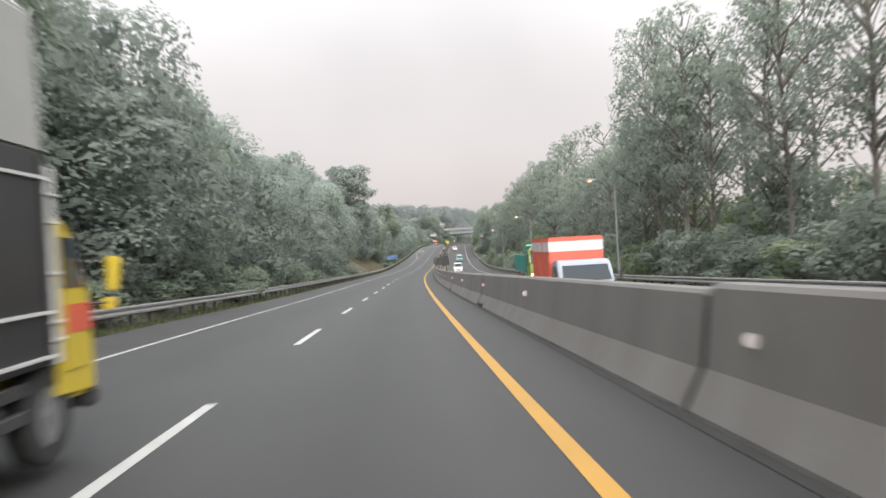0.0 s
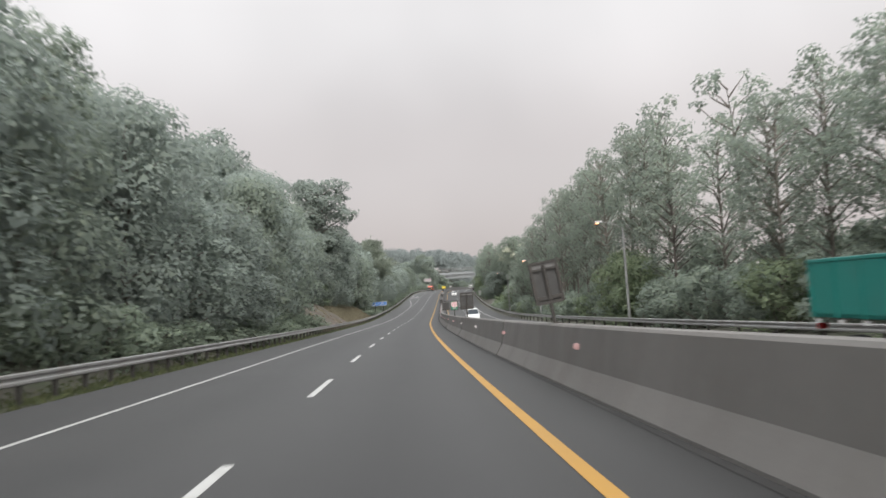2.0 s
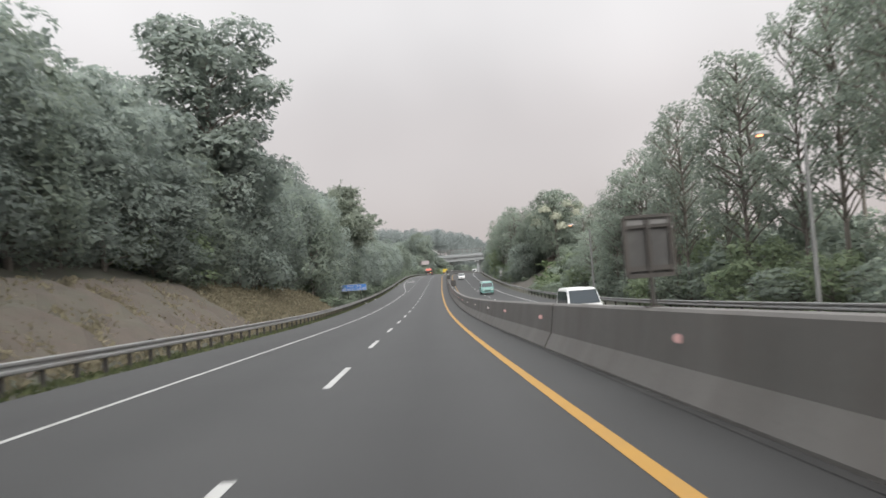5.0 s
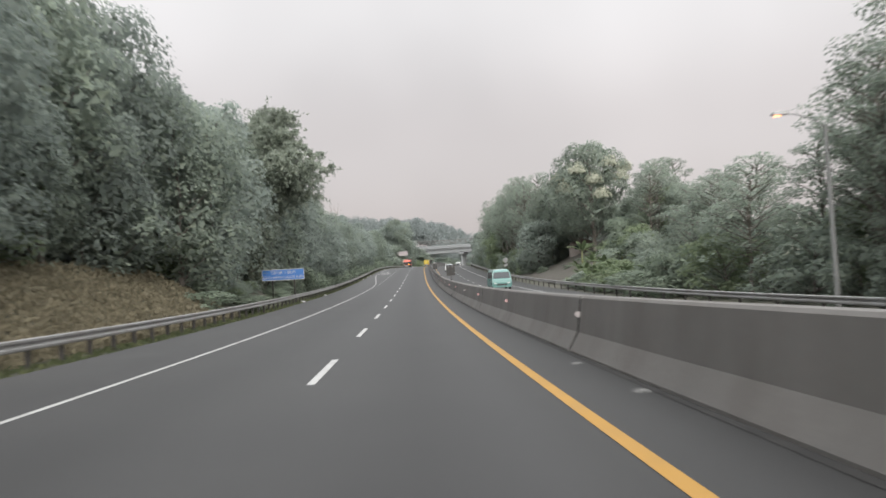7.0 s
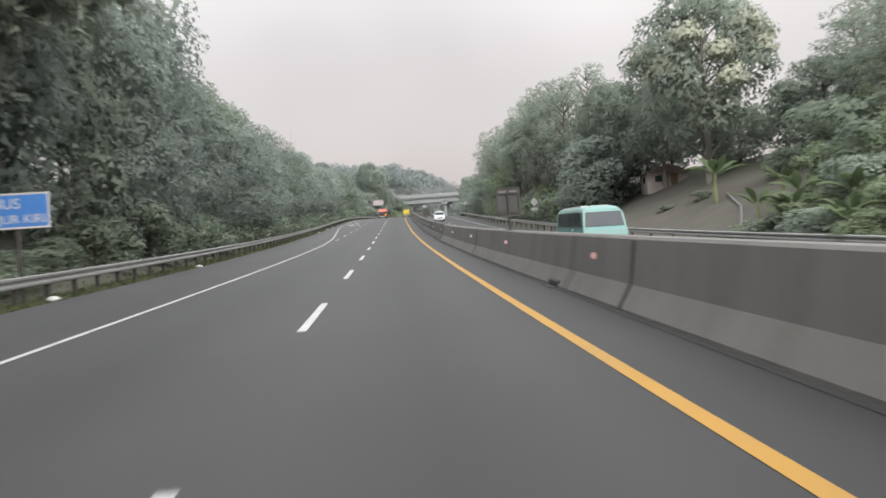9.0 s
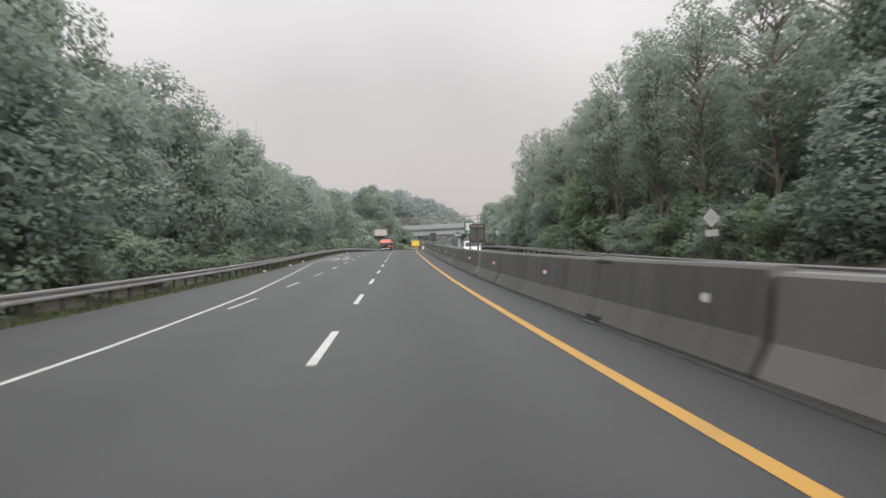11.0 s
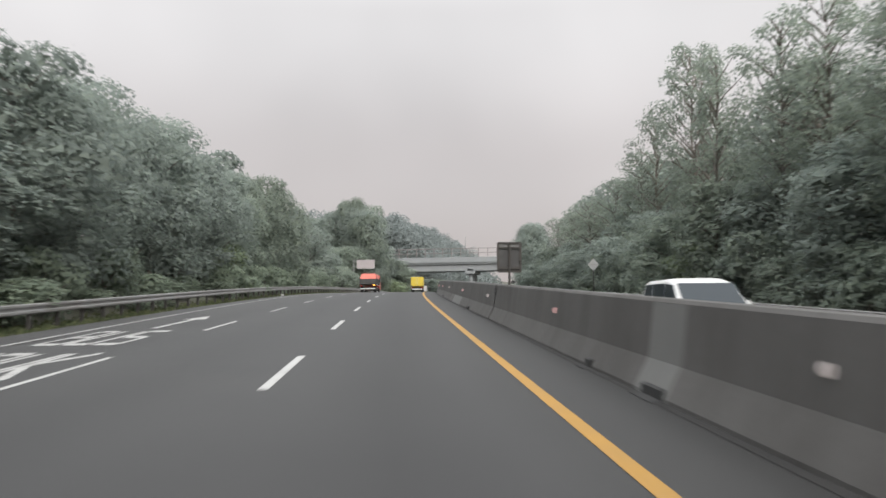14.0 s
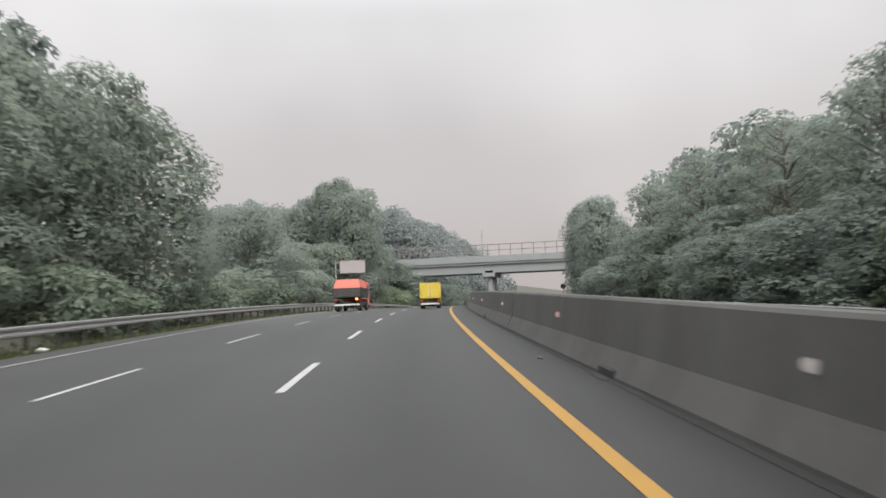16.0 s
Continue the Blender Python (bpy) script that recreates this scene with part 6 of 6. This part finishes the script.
# ---- bare red earth and dry scrub on the left bank ----
bm = bmesh.new()
gr = []
for s in st(141, 180, 1.5):
    row = []
    for k in range(9):
        la = lat_rail(s) - 1.6 - k * 0.75
        e_ = min(1, (s - 141) / 5, (180 - s) / 6, (8 - k) / 2 + 0.05)
        row.append(bm.verts.new(P(s, la, hill(s, la) + 0.5 * e_ - 0.4 * (1 - e_) + 0.55 * noise.noise(Vector((s * .55, la * .8, 4.0))))))
    gr.append(row)
for a, b in zip(gr, gr[1:]):
    for i in range(len(a) - 1):
        bm.faces.new((a[i], a[i + 1], b[i + 1], b[i]))
structure("earth_cutting", bm, RED_SOIL, "bare reddish earth cutting at the foot of the wooded bank", "slope")


# ---- bamboo arching over the left bank ----
CANE = mat("bamboo_cane", (0.06, 0.068, 0.045), 0.6, vary=0.2)


def bamboo(s, lat, h, turn, seed, reach):
    rng = np.random.default_rng(seed)
    p = P(s, lat, hill(s, lat) - 0.3)
    t = thing("bamboo_clump", pose(p.x, p.y, p.z, 0, 0, turn), "arching bamboo clump with feathery leaves on the bank", "bamboo", "bamboo clumps")
    cen, nor = [], []
    for k in range(11):
        bm = bmesh.new()
        a = rng.uniform(-0.75, 0.75)
        far = reach * rng.uniform(0.5, 1.0)
        hh = h * rng.uniform(0.72, 1.0)
        last = None
        for i in range(13):
            f = i / 12
            q = Vector((math.cos(a) * far * f ** 1.9, math.sin(a) * far * f ** 1.9 + (k - 5) * 0.12, hh * (1.42 * f - 0.52 * f ** 3.2)))
            r = 0.045 * (1 - 0.85 * f) + 0.006
            ring = [bm.verts.new(q + Vector((math.cos(j * 1.2566) * r, math.sin(j * 1.2566) * r, 0))) for j in range(5)]
            if last:
                for j in range(5):
                    bm.faces.new((last[j], last[(j + 1) % 5], ring[(j + 1) % 5], ring[j]))
            last = ring
            if f > 0.3:
                for twig in range(7):
                    w = Vector(rng.normal(size=3)) * Vector((0.5, 0.5, 0.2)).length * 0.5
                    m_ = int(9 + 10 * f)
                    along = rng.random((m_, 1))
                    cen.append(np.array(q) + np.array(w) * along * 1.6 + np.array([0, 0, -0.45]) * along ** 2 + rng.normal(size=(m_, 3)) * 0.10)
                    nor.append(rng.normal(size=(m_, 3)) + np.array([0, 0, 0.8]))
        part("cane", bm, CANE, t)
    o = new("foliage", leaves_mesh("bamboo%d" % seed, np.concatenate(cen), np.concatenate(nor), 0.12, LEAF_BAMBOO, 3.4))
    o.parent = t


bamboo(248.5, -17.4, 18.4, 12, 1, 4.4)
bamboo(247.0, -16.2, 16.6, -12, 2, 5.6)
bamboo(245.0, -16.4, 13.2, -14, 3, 8.0)
bamboo(248.0, -16.0, 18.6, -2, 5, 3.8)
bamboo(246.0, -15.8, 13.8, -8, 6, 6.6)
bamboo(251.5, -18.2, 18.0, 30, 4, 4.6)

# ---- leafless tree on the left skyline ----
rng = np.random.default_rng(9)
dp = P(380, -22.8, hill(380, -22.8) - 0.3)
dt = thing("dead_tree", pose(dp.x, dp.y, dp.z, 0, 0, 0) @ Matrix.Diagonal((1.1, 1.1, 1.16, 1)), "bare leafless tree with pale forked branches", "tree")
bm = bmesh.new()
limb(bm, (0, 0, -0.5), (0.2, 0, 9.0), 0.16, 0.10, rng, 4, 0.03, 8)
part("trunk", bm, DEAD_WOOD, dt)
for k in range(9):
    bm = bmesh.new()
    a = k * 2.4
    z0 = 5.5 + k * 0.42
    e1 = Vector((math.cos(a) * 1.3, math.sin(a) * 1.3, z0 + 2.6))
    limb(bm, (0.1, 0, z0), e1, 0.06, 0.035, rng, 3, 0.1, 5)
    for j in range(3):
        limb(bm, e1 * (0.75 + 0.1 * j) + Vector((0, 0, 0.3 * j - .6)), e1 + Vector((rng.normal() * 0.8, rng.normal() * 0.8, 1.2 + j * 0.5)), 0.03, 0.012, rng, 2, 0.1, 4)
    part("branch", bm, DEAD_WOOD, dt)

# ---- litter on the verge ----
LITTER = mat("white_litter", (0.4, 0.4, 0.39), 0.7, vary=0.15, scale=10)
for s, d in ((243.5, 0.25), (327.8, 0.35), (341.0, 0.4), (352.0, 0.3), (412.0, 0.35), (260.0, 0.5)):
    bm = bmesh.new()
    bmesh.ops.create_icosphere(bm, subdivisions=2, radius=0.13)
    for v in bm.verts:
        v.co = Vector((v.co.x * 1.5, v.co.y, v.co.z * 0.6)) * (1 + 0.35 * noise.noise(v.co * 9 + Vector((s, 0, 0))))
    o = new("litter_bag", mesh_of(bm, "litter_bag", [LITTER]))
    o.matrix_world = M(s, lat_rail(s) + d, 0.05, s * 31)
    tagged(o, "crumpled white plastic bag lying by the rail", "litter", "litter on the verge")

# ---- broken bits along the foot of the barrier ----
for s, la in ((181.6, 1.05), (185.4, 0.98), (404.4, 0.8), (313.7, 0.95), (96.0, 1.0), (272.0, 1.02)):
    bm = bmesh.new()
    bmesh.ops.create_icosphere(bm, subdivisions=1, radius=0.09)
    for v in bm.verts:
        v.co = Vector((v.co.x * 0.8, v.co.y * 1.6, v.co.z * 0.35)) * (1 + 0.5 * noise.noise(v.co * 13 + Vector((s, 0, 0))))
    o = new("rubble_chip", mesh_of(bm, "rubble_chip", [CONCRETE_LIGHT]))
    o.matrix_world = M(s, la, 0.0, s * 57)
    tagged(o, "pale concrete chip lying in the gutter", "debris", "chips in the gutter")
